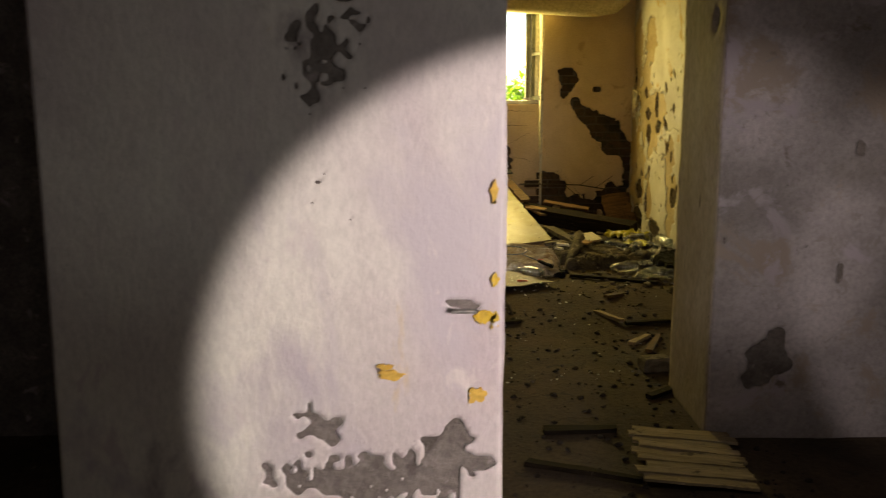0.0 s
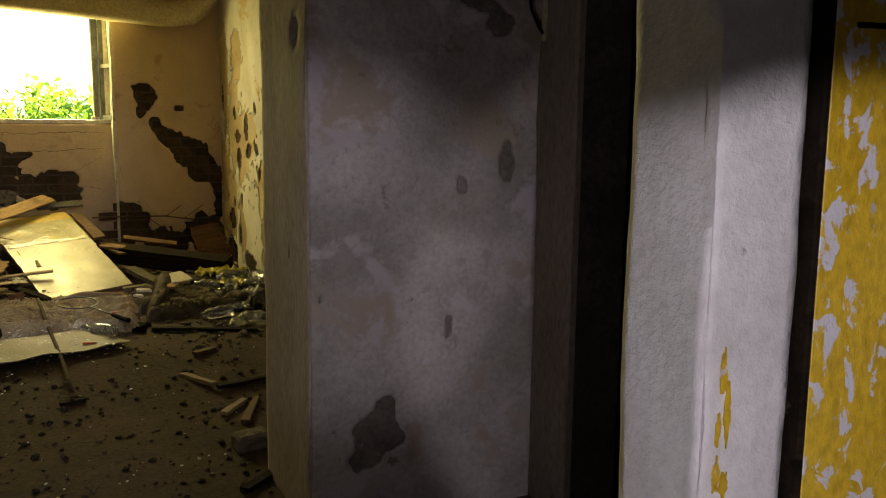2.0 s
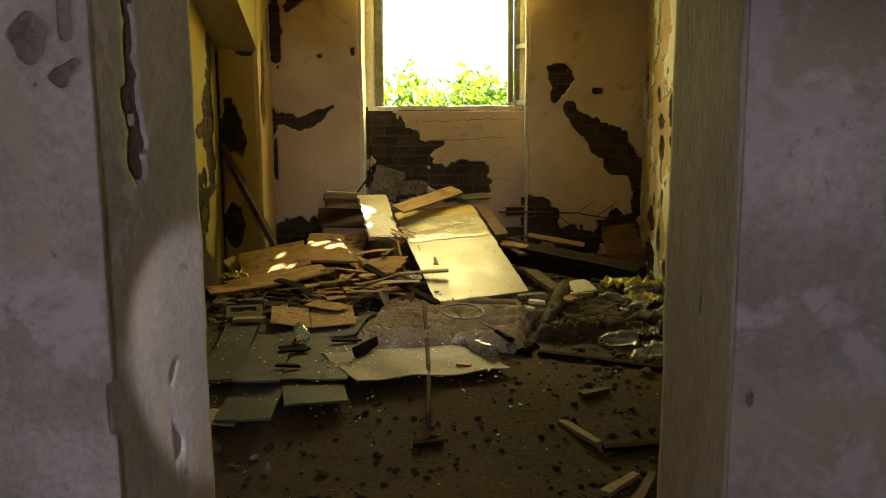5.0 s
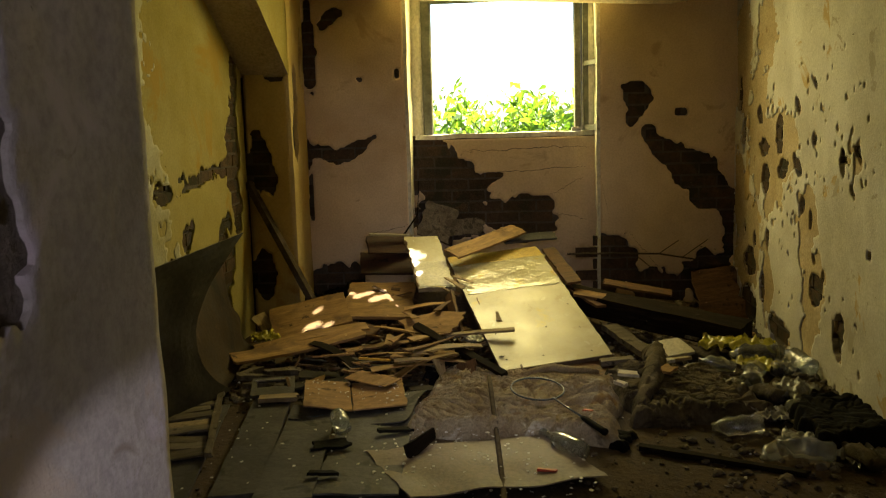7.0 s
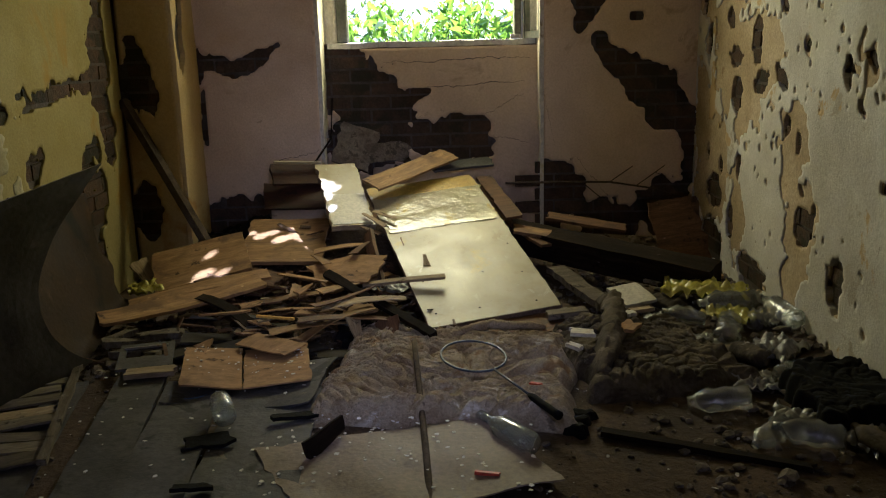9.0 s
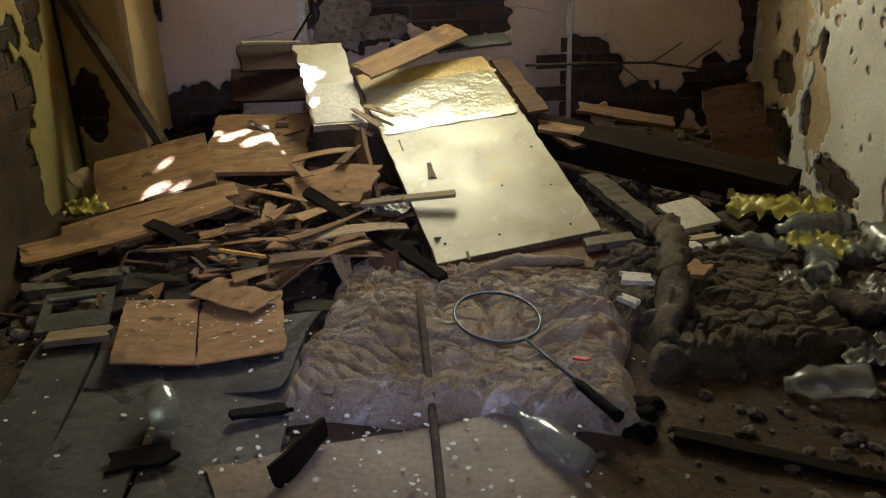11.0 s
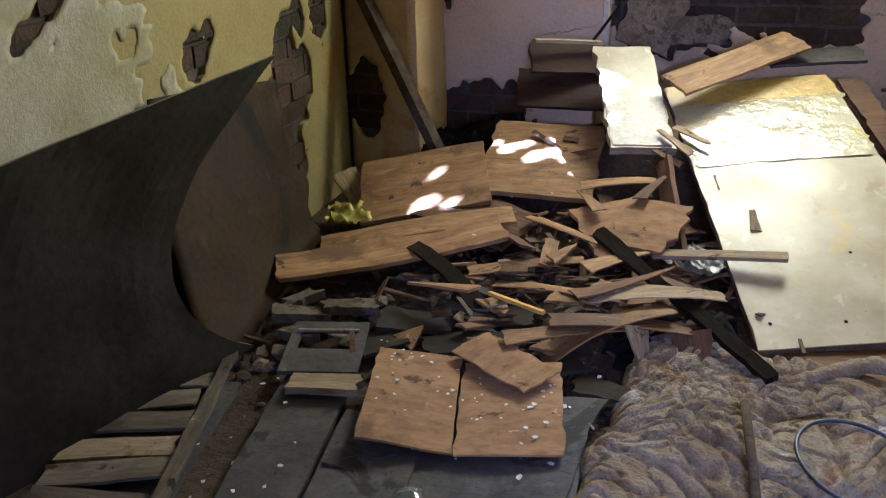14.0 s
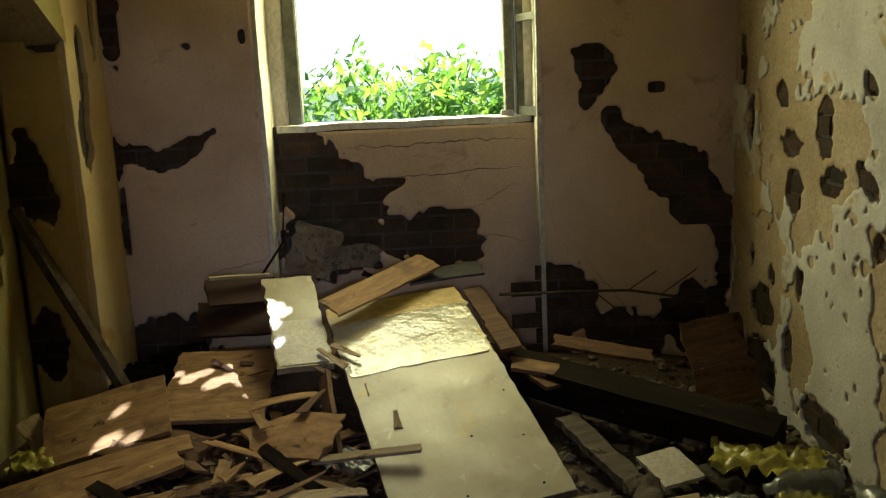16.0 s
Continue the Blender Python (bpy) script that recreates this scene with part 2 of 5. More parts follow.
M_CREAM = surface("cream_laminate", (0.33, 0.28, 0.15), (0.43, 0.38, 0.25), 5, 0.42, 0.14, 9, [((0.42, 0.32, 0.08), 3.0, 0.6), ((0.29, 0.235, 0.125), 7, 0.6), ((0.34, 0.285, 0.165), 22, 0.58), ((0.46, 0.42, 0.3), 12, 0.62), ((0.10, 0.08, 0.06), 26, 0.695), ((0.13, 0.1, 0.06), 60, 0.7)], local=True, grain=0.16, soft=0.06)
M_EDGE = surface("chipboard_edge", (0.10, 0.07, 0.05), (0.2, 0.14, 0.09), 30, 0.9, 0.4, 120)
M_GREY = surface("grey_board", (0.06, 0.058, 0.058), (0.12, 0.115, 0.11), 5, 0.6, 0.25, 50, [((0.045, 0.043, 0.042), 5, 0.58), ((0.16, 0.135, 0.105), 9, 0.64), ((0.45, 0.42, 0.38), 38, 0.735)], vary=0.35, soft=0.05)
M_LINO = surface("linoleum_tan", (0.19, 0.145, 0.105), (0.27, 0.215, 0.165), 3, 0.6, 0.2, 60, [((0.16, 0.12, 0.09), 5, 0.66), ((0.7, 0.66, 0.6), 42, 0.745)])
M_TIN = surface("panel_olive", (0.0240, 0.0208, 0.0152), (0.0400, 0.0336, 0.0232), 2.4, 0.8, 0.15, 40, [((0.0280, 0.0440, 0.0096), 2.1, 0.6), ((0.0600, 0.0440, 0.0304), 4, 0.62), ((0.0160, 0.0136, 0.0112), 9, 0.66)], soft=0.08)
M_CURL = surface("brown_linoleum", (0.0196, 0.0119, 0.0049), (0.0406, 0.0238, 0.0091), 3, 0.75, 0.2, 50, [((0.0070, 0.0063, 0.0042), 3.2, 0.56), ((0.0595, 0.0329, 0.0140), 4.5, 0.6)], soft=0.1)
M_YELLOW_SHEEN = surface("yellow_reflection", (0.44, 0.29, 0.02), (0.55, 0.40, 0.05), 6, 0.4, 0.3, 30)
M_QUILT = surface("dirty_quilt", (0.25, 0.18, 0.105), (0.50, 0.43, 0.30), 5, 0.95, 1.0, 130, [((0.26, 0.165, 0.08), 5, 0.55), ((0.11, 0.085, 0.058), 7, 0.6), ((0.58, 0.53, 0.43), 11, 0.6), ((0.13, 0.1, 0.07), 30, 0.62)], soft=0.09)
M_CLOTH = surface("dirty_cloth", (0.048, 0.038, 0.028), (0.136, 0.112, 0.080), 7, 0.95, 0.8, 60, [((0.032, 0.026, 0.020), 6, 0.56), ((0.208, 0.176, 0.136), 14, 0.63)], soft=0.06)
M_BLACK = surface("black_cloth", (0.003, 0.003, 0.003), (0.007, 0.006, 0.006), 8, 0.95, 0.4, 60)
M_RUBBLE = surface("rubble", (0.086, 0.070, 0.055), (0.172, 0.144, 0.117), 9, 0.95, 0.5, 80, [((0.047, 0.037, 0.028), 6, 0.56)])
M_STONE = surface("plaster_lump", (0.15, 0.122, 0.088), (0.27, 0.23, 0.175), 14, 0.95, 0.5, 80, [((0.1, 0.083, 0.062), 22, 0.56)], vary=0.4)
M_FLAKE = surface("paint_flake", (0.62, 0.6, 0.56), (0.8, 0.78, 0.74), 20, 0.6, 0.2, 90)
M_COAL = surface("dark_crumbs", (0.025, 0.02, 0.016), (0.055, 0.042, 0.034), 20, 0.95, 0.4, 90)
M_TILE = surface("white_tile", (0.48, 0.44, 0.35), (0.62, 0.58, 0.48), 8, 0.5, 0.2, 60, [((0.34, 0.29, 0.2), 14, 0.62)], soft=0.06)
M_FRAME = surface("old_window_paint", (0.08, 0.085, 0.07), (0.17, 0.17, 0.14), 8, 0.7, 0.4, 60)
M_SILL = surface("sill_paint", (0.6, 0.58, 0.5), (0.75, 0.73, 0.66), 6, 0.7, 0.4, 50, [((0.3, 0.25, 0.2), 12, 0.66)])
M_PIPE = surface("pipe_paint", (0.52, 0.44, 0.27), (0.64, 0.56, 0.37), 5, 0.6, 0.2, 50, [((0.25, 0.19, 0.1), 9, 0.69)])
M_YBAG = surface("yellow_film", (0.330, 0.300, 0.015), (0.420, 0.375, 0.060), 9, 0.25, 0.3, 40, [((0.188, 0.225, 0.338), 14, 0.68)])
M_BLUE = surface("blue_plastic", (0.015, 0.05, 0.13), (0.03, 0.09, 0.2), 8, 0.4, 0.1, 50)
M_STEEL = surface("dull_steel", (0.32, 0.3, 0.27), (0.5, 0.48, 0.45), 20, 0.45, 0.2, 90, [((0.2, 0.11, 0.05), 14, 0.62)], metal=0.7)
M_RFRAME = surface("blue_grey_enamel", (0.02, 0.03, 0.055), (0.06, 0.075, 0.11), 40, 0.35, 0.1, 90, [((0.3, 0.3, 0.3), 50, 0.66)], metal=0.3)
M_RED = surface("red_plastic", (0.42, 0.035, 0.012), (0.5, 0.06, 0.02), 20, 0.5, 0.1, 90)
M_PENCIL = surface("yellow_stick", (0.6, 0.36, 0.06), (0.7, 0.45, 0.1), 20, 0.6, 0.1, 90)
M_GLASS = glass("clear_glass", (0.85, 0.9, 0.88))
M_PET = glass("cloudy_plastic", (0.78, 0.8, 0.8), 0.25)
M_LEAF = foliage("leaf", (0.06, 0.14, 0.02), (0.22, 0.34, 0.05))
M_BARK = surface("bark", (0.06, 0.045, 0.03), (0.11, 0.085, 0.06), 14, 0.95, 0.8, 40)
M_GRASS = surface("outside_ground", (0.05, 0.075, 0.02), (0.10, 0.11, 0.04), 3, 0.95, 0.6, 30)


# ---- builders ----
def mesh_of(name, verts, faces, material, smooth=False):
    me = bpy.data.meshes.new(name)
    me.from_pydata([tuple(v) for v in verts], [], faces)
    me.materials.append(material)
    if smooth:
        me.polygons.foreach_set("use_smooth", [True] * len(me.polygons))
    me.update()
    return me


def part(name, me, parent=None, at=None, label=""):
    ob = new(name, me)
    if at is not None:
        ob.matrix_basis = at
    if parent is not None:
        ob.parent = parent
    return tagged(ob, label) if label else ob


def box(x0, y0, z0, x1, y1, z1):
    v = [(x, y, z) for z in (z0, z1) for x, y in ((x0, y0), (x1, y0), (x1, y1), (x0, y1))]
    return v, [(3, 2, 1, 0), (4, 5, 6, 7), (0, 1, 5, 4), (1, 2, 6, 5), (2, 3, 7, 6), (3, 0, 4, 7)]


def join(*pieces):
    verts, faces = [], []
    for v, f in pieces:
        base = len(verts)
        verts += list(v)
        faces += [tuple(i + base for i in q) for q in f]
    return verts, faces


def worn_box(name, material, x0, y0, z0, x1, y1, z1, wear=0.004, seed=0):
    """A box with small chamfers and slightly uneven corners."""
    bm = bmesh.new()
    v, f = box(x0, y0, z0, x1, y1, z1)
    bv = [bm.verts.new(p) for p in v]
    for q in f:
        bm.faces.new([bv[i] for i in q])
    bmesh.ops.bevel(bm, geom=bm.edges[:], offset=wear, segments=1, affect="EDGES")
    rng = random.Random(seed)
    for p in bm.verts:
        p.co += Vector([rng.uniform(-wear, wear) * 0.4 for _ in range(3)])
    me = bpy.data.meshes.new(name)
    bm.to_mesh(me)
    bm.free()
    me.materials.append(material)
    return me


def sheet(name, L, W, T, material, nx=14, ny=6, curl=0.0, curl_y=0.0, rag=0.006, wave=0.004, seed=0, skew=0.0, taper=0.0, edge=None, cut=None):
    """A thin board centred on its origin, length along x, with ragged edges, bow and waviness; a rim of its own material if edge is given, and an end cut to a curve."""
    off = Vector((seed * 3.7, seed * 1.3, 0))
    verts = []
    for side in (1, 0):
        for j in range(ny + 1):
            for i in range(nx + 1):
                u, w = i / nx * 2 - 1, j / ny * 2 - 1
                x, y = u * L / 2, w * W / 2 * (1 - taper * (u + 1) / 2) + skew * u
                if cut:
                    x = -L / 2 + (u + 1) / 2 * (cut(y) + L / 2)
                if i in (0, nx):
                    x += rag * (1.6 * noise.noise(Vector((y * 40, u * 5, 1)) + off) + 1.4 * noise.noise(Vector((y * 150, u, 7)) + off))
                if j in (0, ny):
                    y += rag * (0.5 * noise.noise(Vector((x * 9, w * 5, 2)) + off) + 0.6 * noise.noise(Vector((x * 110, w, 8)) + off))
                z = curl * u * u + curl_y * w * w + wave * noise.noise(Vector((x * 6, y * 6, 0)) + off)
                verts.append((x, y, z + (T / 2 if side else -T / 2)))
    n = (nx + 1) * (ny + 1)
    at = lambda i, j: j * (nx + 1) + i
    faces = []
    for j in range(ny):
        for i in range(nx):
            q = (at(i, j), at(i + 1, j), at(i + 1, j + 1), at(i, j + 1))
            faces += [q, tuple(k + n for k in reversed(q))]
    loop = [at(i, 0) for i in range(nx)] + [at(nx, j) for j in range(ny)] + [at(i, ny) for i in range(nx, 0, -1)] + [at(0, j) for j in range(ny, 0, -1)]
    rim = len(faces)
    faces += [(b, a, a + n, b + n) for a, b in zip(loop, loop[1:] + loop[:1])]
    me = mesh_of(name, verts, faces, material)
    if edge:
        me.materials.append(edge)
        for p in list(me.polygons)[rim:]:
            p.material_index = 1
    return me


def board(name, label, category, L, W, T, at, rot, material, group="", **more):
    ob = new(name, sheet(name, L, W, T, material, **more))
    ob.matrix_basis = pose(*at, *rot)
    return tagged(ob, label, category, group)


def tube(points, radius, sides=10, closed=False, radii=None):
    """Verts and faces of a round tube through points."""
    pts = [Vector(p) for p in points]
    n = len(pts)
    verts, faces = [], []
    for k, p in enumerate(pts):
        a = pts[(k - 1) % n] if closed or k else p
        b = pts[(k + 1) % n] if closed or k < n - 1 else p
        d = (b - a).normalized()
        s = d.cross(Vector((0, 0, 1)) if abs(d.z) < 0.9 else Vector((1, 0, 0))).normalized()
        t = s.cross(d)
        r = radii[k] if radii else radius
        verts += [p + s * r * math.cos(2 * math.pi * q / sides) + t * r * math.sin(2 * math.pi * q / sides) for q in range(sides)]
    for k in range(n if closed else n - 1):
        for q in range(sides):
            a, b = k * sides, (k + 1) % n * sides
            faces.append((a + q, a + (q + 1) % sides, b + (q + 1) % sides, b + q))
    if not closed:
        faces += [tuple(range(sides - 1, -1, -1)), tuple((n - 1) * sides + q for q in range(sides))]
    return verts, faces


def lathe(profile, sides=18):
    verts = [(r * math.cos(2 * math.pi * q / sides), r * math.sin(2 * math.pi * q / sides), z) for r, z in profile for q in range(sides)]
    faces = [(k * sides + q, k * sides + (q + 1) % sides, (k + 1) * sides + (q + 1) % sides, (k + 1) * sides + q) for k in range(len(profile) - 1) for q in range(sides)]
    faces.append(tuple(range(sides - 1, -1, -1)))
    faces.append(tuple((len(profile) - 1) * sides + q for q in range(sides)))
    return verts, faces


def lump_geo(r, rng, flat=0.7):
    """A broken lump with eleven shaken corners, or a thin chip if it is flat."""
    if flat < 0.1:
        rim = [(r * math.cos(k * 1.257) * rng.uniform(0.45, 1.15), r * math.sin(k * 1.257) * rng.uniform(0.35, 1.0)) for k in range(5)]
        return [(x, y, z * r * flat) for z in (-1, 1) for x, y in rim], [(4, 3, 2, 1, 0), (5, 6, 7, 8, 9)] + [(k, (k + 1) % 5, (k + 1) % 5 + 5, k + 5) for k in range(5)]
    rings = [(0.0, -flat)] + [(1.0, -0.4 * flat)] * 5 + [(0.85, 0.45 * flat)] * 5 + [(0.0, flat)]
    verts = []
    for k, (q, z) in enumerate(rings):
        a = (k - 1) * 1.257 + (0.63 if k > 5 else 0)
        q *= rng.uniform(0.65, 1.15)
        verts.append((r * q * math.cos(a), r * q * math.sin(a), r * z * rng.uniform(0.7, 1.1)))
    faces = []
    for k in range(5):
        a, b = 1 + k, 1 + (k + 1) % 5
        faces += [(0, b, a), (a, b, a + 5), (b, b + 5, a + 5), (a + 5, b + 5, 11)]
    return verts, faces


def moved(geo, m):
    return [m @ Vector(p) for p in geo[0]], geo[1]


def in_patch(u, v, patches, seed):
    """Below 1 inside one of the ellipses (u, v, half width, half height, turn in degrees), with a ragged outline."""
    best = 9.0
    for cu, cv, ru, rv, turn in patches:
        du, dv = u - cu, v - cv
        if abs(du) > 2.2 * max(ru, rv) or abs(dv) > 2.2 * max(ru, rv):
            continue
        c, s = math.cos(radians(turn)), math.sin(radians(turn))
        best = min(best, math.hypot((du * c + dv * s) / ru, (dv * c - du * s) / rv))
    if best > 2.2:
        return best
    k = noise.noise(Vector((u * 10, v * 10, seed))) * 0.4 + noise.noise(Vector((u * 34, v * 34, seed + 5))) * 0.34
    return best + k


def plaster_mesh(name, origin, across, out, u0, u1, v0, v1, cell, patches, material, depth=0.022, wave=0.008, seed=0):
    """A plaster skin on a vertical wall, with broken holes: u runs along across, v up, and it stands out by depth."""
    o, a, n = Vector(origin), Vector(across), Vector(out)
    nu, nv = max(1, round((u1 - u0) / cell)), max(1, round((v1 - v0) / cell))
    us = [u0 + (u1 - u0) * i / nu for i in range(nu + 1)]
    vs = [v0 + (v1 - v0) * j / nv for j in range(nv + 1)]
    field = np.full((nv + 1, nu + 1), 9.0)
    if patches:
        for j, v in enumerate(vs):
            for i, u in enumerate(us):
                field[j, i] = in_patch(u, v, patches, seed)
    keep = {(i, j) for j in range(nv) for i in range(nu) if field[j : j + 2, i : i + 2].mean() > 1.0}
    used, place = {}, []

    def vert(i, j):
        if (i, j) not in used:
            used[(i, j)] = len(place)
            place.append([us[i], vs[j]])
        return used[(i, j)]

    quads = [(vert(i, j), vert(i + 1, j), vert(i + 1, j + 1), vert(i, j + 1)) for i, j in sorted(keep)]
    count = {}
    for q in quads:
        for e in zip(q, q[1:] + q[:1]):
            count[e] = count.get(e, 0) + 1
    rim = [e for e in count if (e[1], e[0]) not in count]
    flat = np.array(place)
    near = {}
    for x, y in rim:
        near.setdefault(x, []).append(y)
        near.setdefault(y, []).append(x)
    border = {k for k, (u, v) in enumerate(place) if u in (us[0], us[-1]) or v in (vs[0], vs[-1])}
    for _ in range(1):
        old = flat.copy()
        for k, others in near.items():
            if k not in border:
                flat[k] = 0.5 * old[k] + 0.5 * old[others].mean(0)
    verts = []
    for back in (0, 1):
        for u, v in flat:
            d = 0.0 if back else depth + min(wave, depth) * noise.noise(Vector((u * 2.3, v * 2.3, 3))) + min(wave, depth) * 0.35 * noise.noise(Vector((u * 11, v * 11, 3)))
            verts.append(o + a * u + Vector((0, 0, 1)) * v + n * d)
    m = len(flat)
    faces = quads + [(y, x, x + m, y + m) for x, y in rim]
    if a.cross(Vector((0, 0, 1))).dot(n) < 0:
        faces = [tuple(reversed(f)) for f in faces]
    me = mesh_of(name, verts, faces, material)
    me.polygons.foreach_set("use_smooth", [k < len(quads) for k in range(len(faces))])
    return me


BRICK = mesh_of("brick", *join(box(-0.106, -0.012, -0.031, 0.106, 0.012, 0.031)), M_BRICK)


def bricks(parent, origin, across, out, patches, seed, zmin=0.0, umax=99.0):
    """Single bricks, proud of the mortar, wherever the plaster has fallen."""
    o, a, n = Vector(origin), Vector(across), Vector(out)
    rng = random.Random(seed)
    if not patches:
        return
    lo = min(p[0] - max(p[2], p[3]) for p in patches) - 0.2
    hi = max(p[0] + max(p[2], p[3]) for p in patches) + 0.2
    turn = math.atan2(a.y, a.x)
    for row in range(30):
        v = 0.04 + row * 0.075
        k = lo - (row % 2) * 0.112
        while k < hi:
            if v > zmin and k + 0.106 < umax and min(in_patch(k + d, v, patches, seed) for d in (-0.08, 0, 0.08)) < 1.0:
                p = o + a * k + Vector((0, 0, v)) + n * rng.uniform(-0.006, 0.001)
                ob = part("brick", BRICK, parent)
                ob.matrix_basis = Matrix.Translation(p) @ pose(0, 0, 0, 0, rng.uniform(-1.5, 1.5), math.degrees(turn) + rng.uniform(-1.5, 1.5))
            k += 0.224


def wall(name, core, skins, label="", core_material=None):
    """A solid wall of one or more boxes; each skin is a plaster face with its fallen patches."""
    ob = tagged(new(name, mesh_of(name, *join(*[box(*c) for c in core]), core_material or M_CORE)), label, kind="structure")
    for n, (origin, across, out, u0, u1, v0, v1, cell, patches, material, *depth) in enumerate(skins):
        part("plaster", plaster_mesh("plaster", origin, across, out, u0, u1, v0, v1, cell, patches, material, *depth, seed=n * 7 + len(name)), ob)
    return ob


def smudge(u, v, ru, rv, count, seed, lo=0.006, hi=0.03):
    """A cluster of small broken spots, thinning outwards."""
    r = random.Random(seed)
    return [(u + r.gauss(0, 0.45) * ru, v + r.gauss(0, 0.45) * rv, r.uniform(lo, hi), r.uniform(lo, hi) * 0.8, r.uniform(0, 180)) for _ in range(count)]


def blot(name, w, h, material, seed):
    """A thin irregular daub of paint, lying in the xy plane."""
    rim = [(w * math.cos(2 * math.pi * k / 28) * (1 + 0.9 * noise.noise(Vector((math.cos(k * 0.22) * 2, math.sin(k * 0.22) * 2, seed)))), h * math.sin(2 * math.pi * k / 28) * (1 + 0.9 * noise.noise(Vector((math.cos(k * 0.22) * 2.4, math.sin(k * 0.22) * 2.4, seed + 4))))) for k in range(28)]
    verts = [(x, y, 0.0012) for x, y in rim] + [(x * 1.04, y * 1.04, -0.002) for x, y in rim]
    return mesh_of(name, verts, [tuple(range(28))] + [(k + 28, (k + 1) % 28 + 28, (k + 1) % 28, k) for k in range(28)], material)


# ---- ground heights ----
def ground(x, y):
    t = min(max((y - 4.5) / 1.2, 0.0), 1.0)
    h = -0.11 + 0.11 * t * t * (3 - 2 * t)
    h += 0.36 * math.exp(-(((x - 0.15) / 0.5) ** 2) - ((y - 8.25) / 0.42) ** 2)
    h += 0.20 * math.exp(-(((x + 0.42) / 0.36) ** 2) - ((y - 7.85) / 0.36) ** 2)
    h += 0.07 * math.exp(-(((x + 0.3) / 0.55) ** 2) - ((y - 7.1) / 0.35) ** 2)
    h += 0.13 * math.exp(-(((x - 1.2) / 0.6) ** 2) - ((y - 8.1) / 0.35) ** 2)
    h += 0.07 * math.exp(-(((x - 1.75) / 0.25) ** 2) - ((y - 6.6) / 0.7) ** 2)
    h += 0.012 * noise.noise(Vector((x * 1.7, y * 1.7, 3))) + 0.006 * noise.noise(Vector((x * 9, y * 9, 4)))
    return h


TOP = 2.35
X0, X1, Y0, Y1 = -1.27, 1.8, 3.83, 8.3
OUT = (0, -1, 0)
ACROSS = (1, 0, 0)

# floor of the whole building, and the land outside
gx = [-3.2 + 0.06 * i for i in range(112)]
gy = [-2.2 + 0.06 * j for j in range(180)]
floor = tagged(new("floor", mesh_of("floor", [(x, y, ground(x, y)) for y in gy for x in gx], [(j * 112 + i, j * 112 + i + 1, (j + 1) * 112 + i + 1, (j + 1) * 112 + i) for j in range(179) for i in range(111)], M_FLOOR, True)), "dirt-covered floor strewn with crumbs and debris", kind="structure")
land = tagged(new("ground", mesh_of("ground", [(-400, 8.6, 0.3), (400, 8.6, 0.3), (400, 800, 0.3), (-400, 800, 0.3), (-400, 8.6, -0.2), (400, 8.6, -0.2)], [(0, 1, 2, 3), (4, 5, 1, 0)], M_GRASS)), "overgrown grassy ground outside the window", kind="structure")
ceiling = tagged(new("ceiling", mesh_of("ceiling", *box(-3.2, -2.2, TOP, 3.4, 8.72, TOP + 0.15), M_CEIL)), "stained plaster ceiling", kind="structure")

# far wall with its window niche
P_NORTH_R = [(1.17, 1.40, 0.085, 0.12, 20), (1.14, 1.27, 0.04, 0.06, 0), (1.437, 1.30, 0.05, 0.028, 0), (1.25, 1.16, 0.05, 0.075, 25), (1.36, 1.05, 0.14, 0.075, -35), (1.52, 0.93, 0.19, 0.12, -30), (1.64, 0.80, 0.13, 0.13, 0), (1.755, 0.6, 0.05, 0.25, 0), (1.03, 0.38, 0.14, 0.15, 0), (0.97, 0.18, 0.08, 0.22, 0), (1.3, 0.18, 0.2, 0.12, 0), (1.6, 0.26, 0.16, 0.16, 0)]
P_NORTH_L = [(-0.84, 1.10, 0.10, 0.06, -20), (-0.68, 1.10, 0.13, 0.055, 22), (-0.55, 1.18, 0.07, 0.018, 25), (-0.96, 1.1, 0.03, 0.1, 0), (-0.93, 1.75, 0.05, 0.3, 0), (-0.78, 1.96, 0.09, 0.05, 30), (-0.95, 0.8, 0.025, 0.16, 0), (-0.82, 0.2, 0.22, 0.16, 15), (-0.35, 1.6, 0.02, 0.04, 0), (-0.6, 1.57, 0.025, 0.02, 0)]
P_APRON = [(-0.2, 1.08, 0.19, 0.15, 0), (-0.1, 0.92, 0.25, 0.17, 0), (0.07, 0.83, 0.17, 0.15, 0), (-0.05, 0.65, 0.28, 0.17, 0), (0.21, 0.9, 0.1, 0.04, 10), (0.46, 0.715, 0.19, 0.075, 0), (0.45, 0.61, 0.21, 0.12, 0), (0.27, 0.66, 0.09, 0.1, 0)]
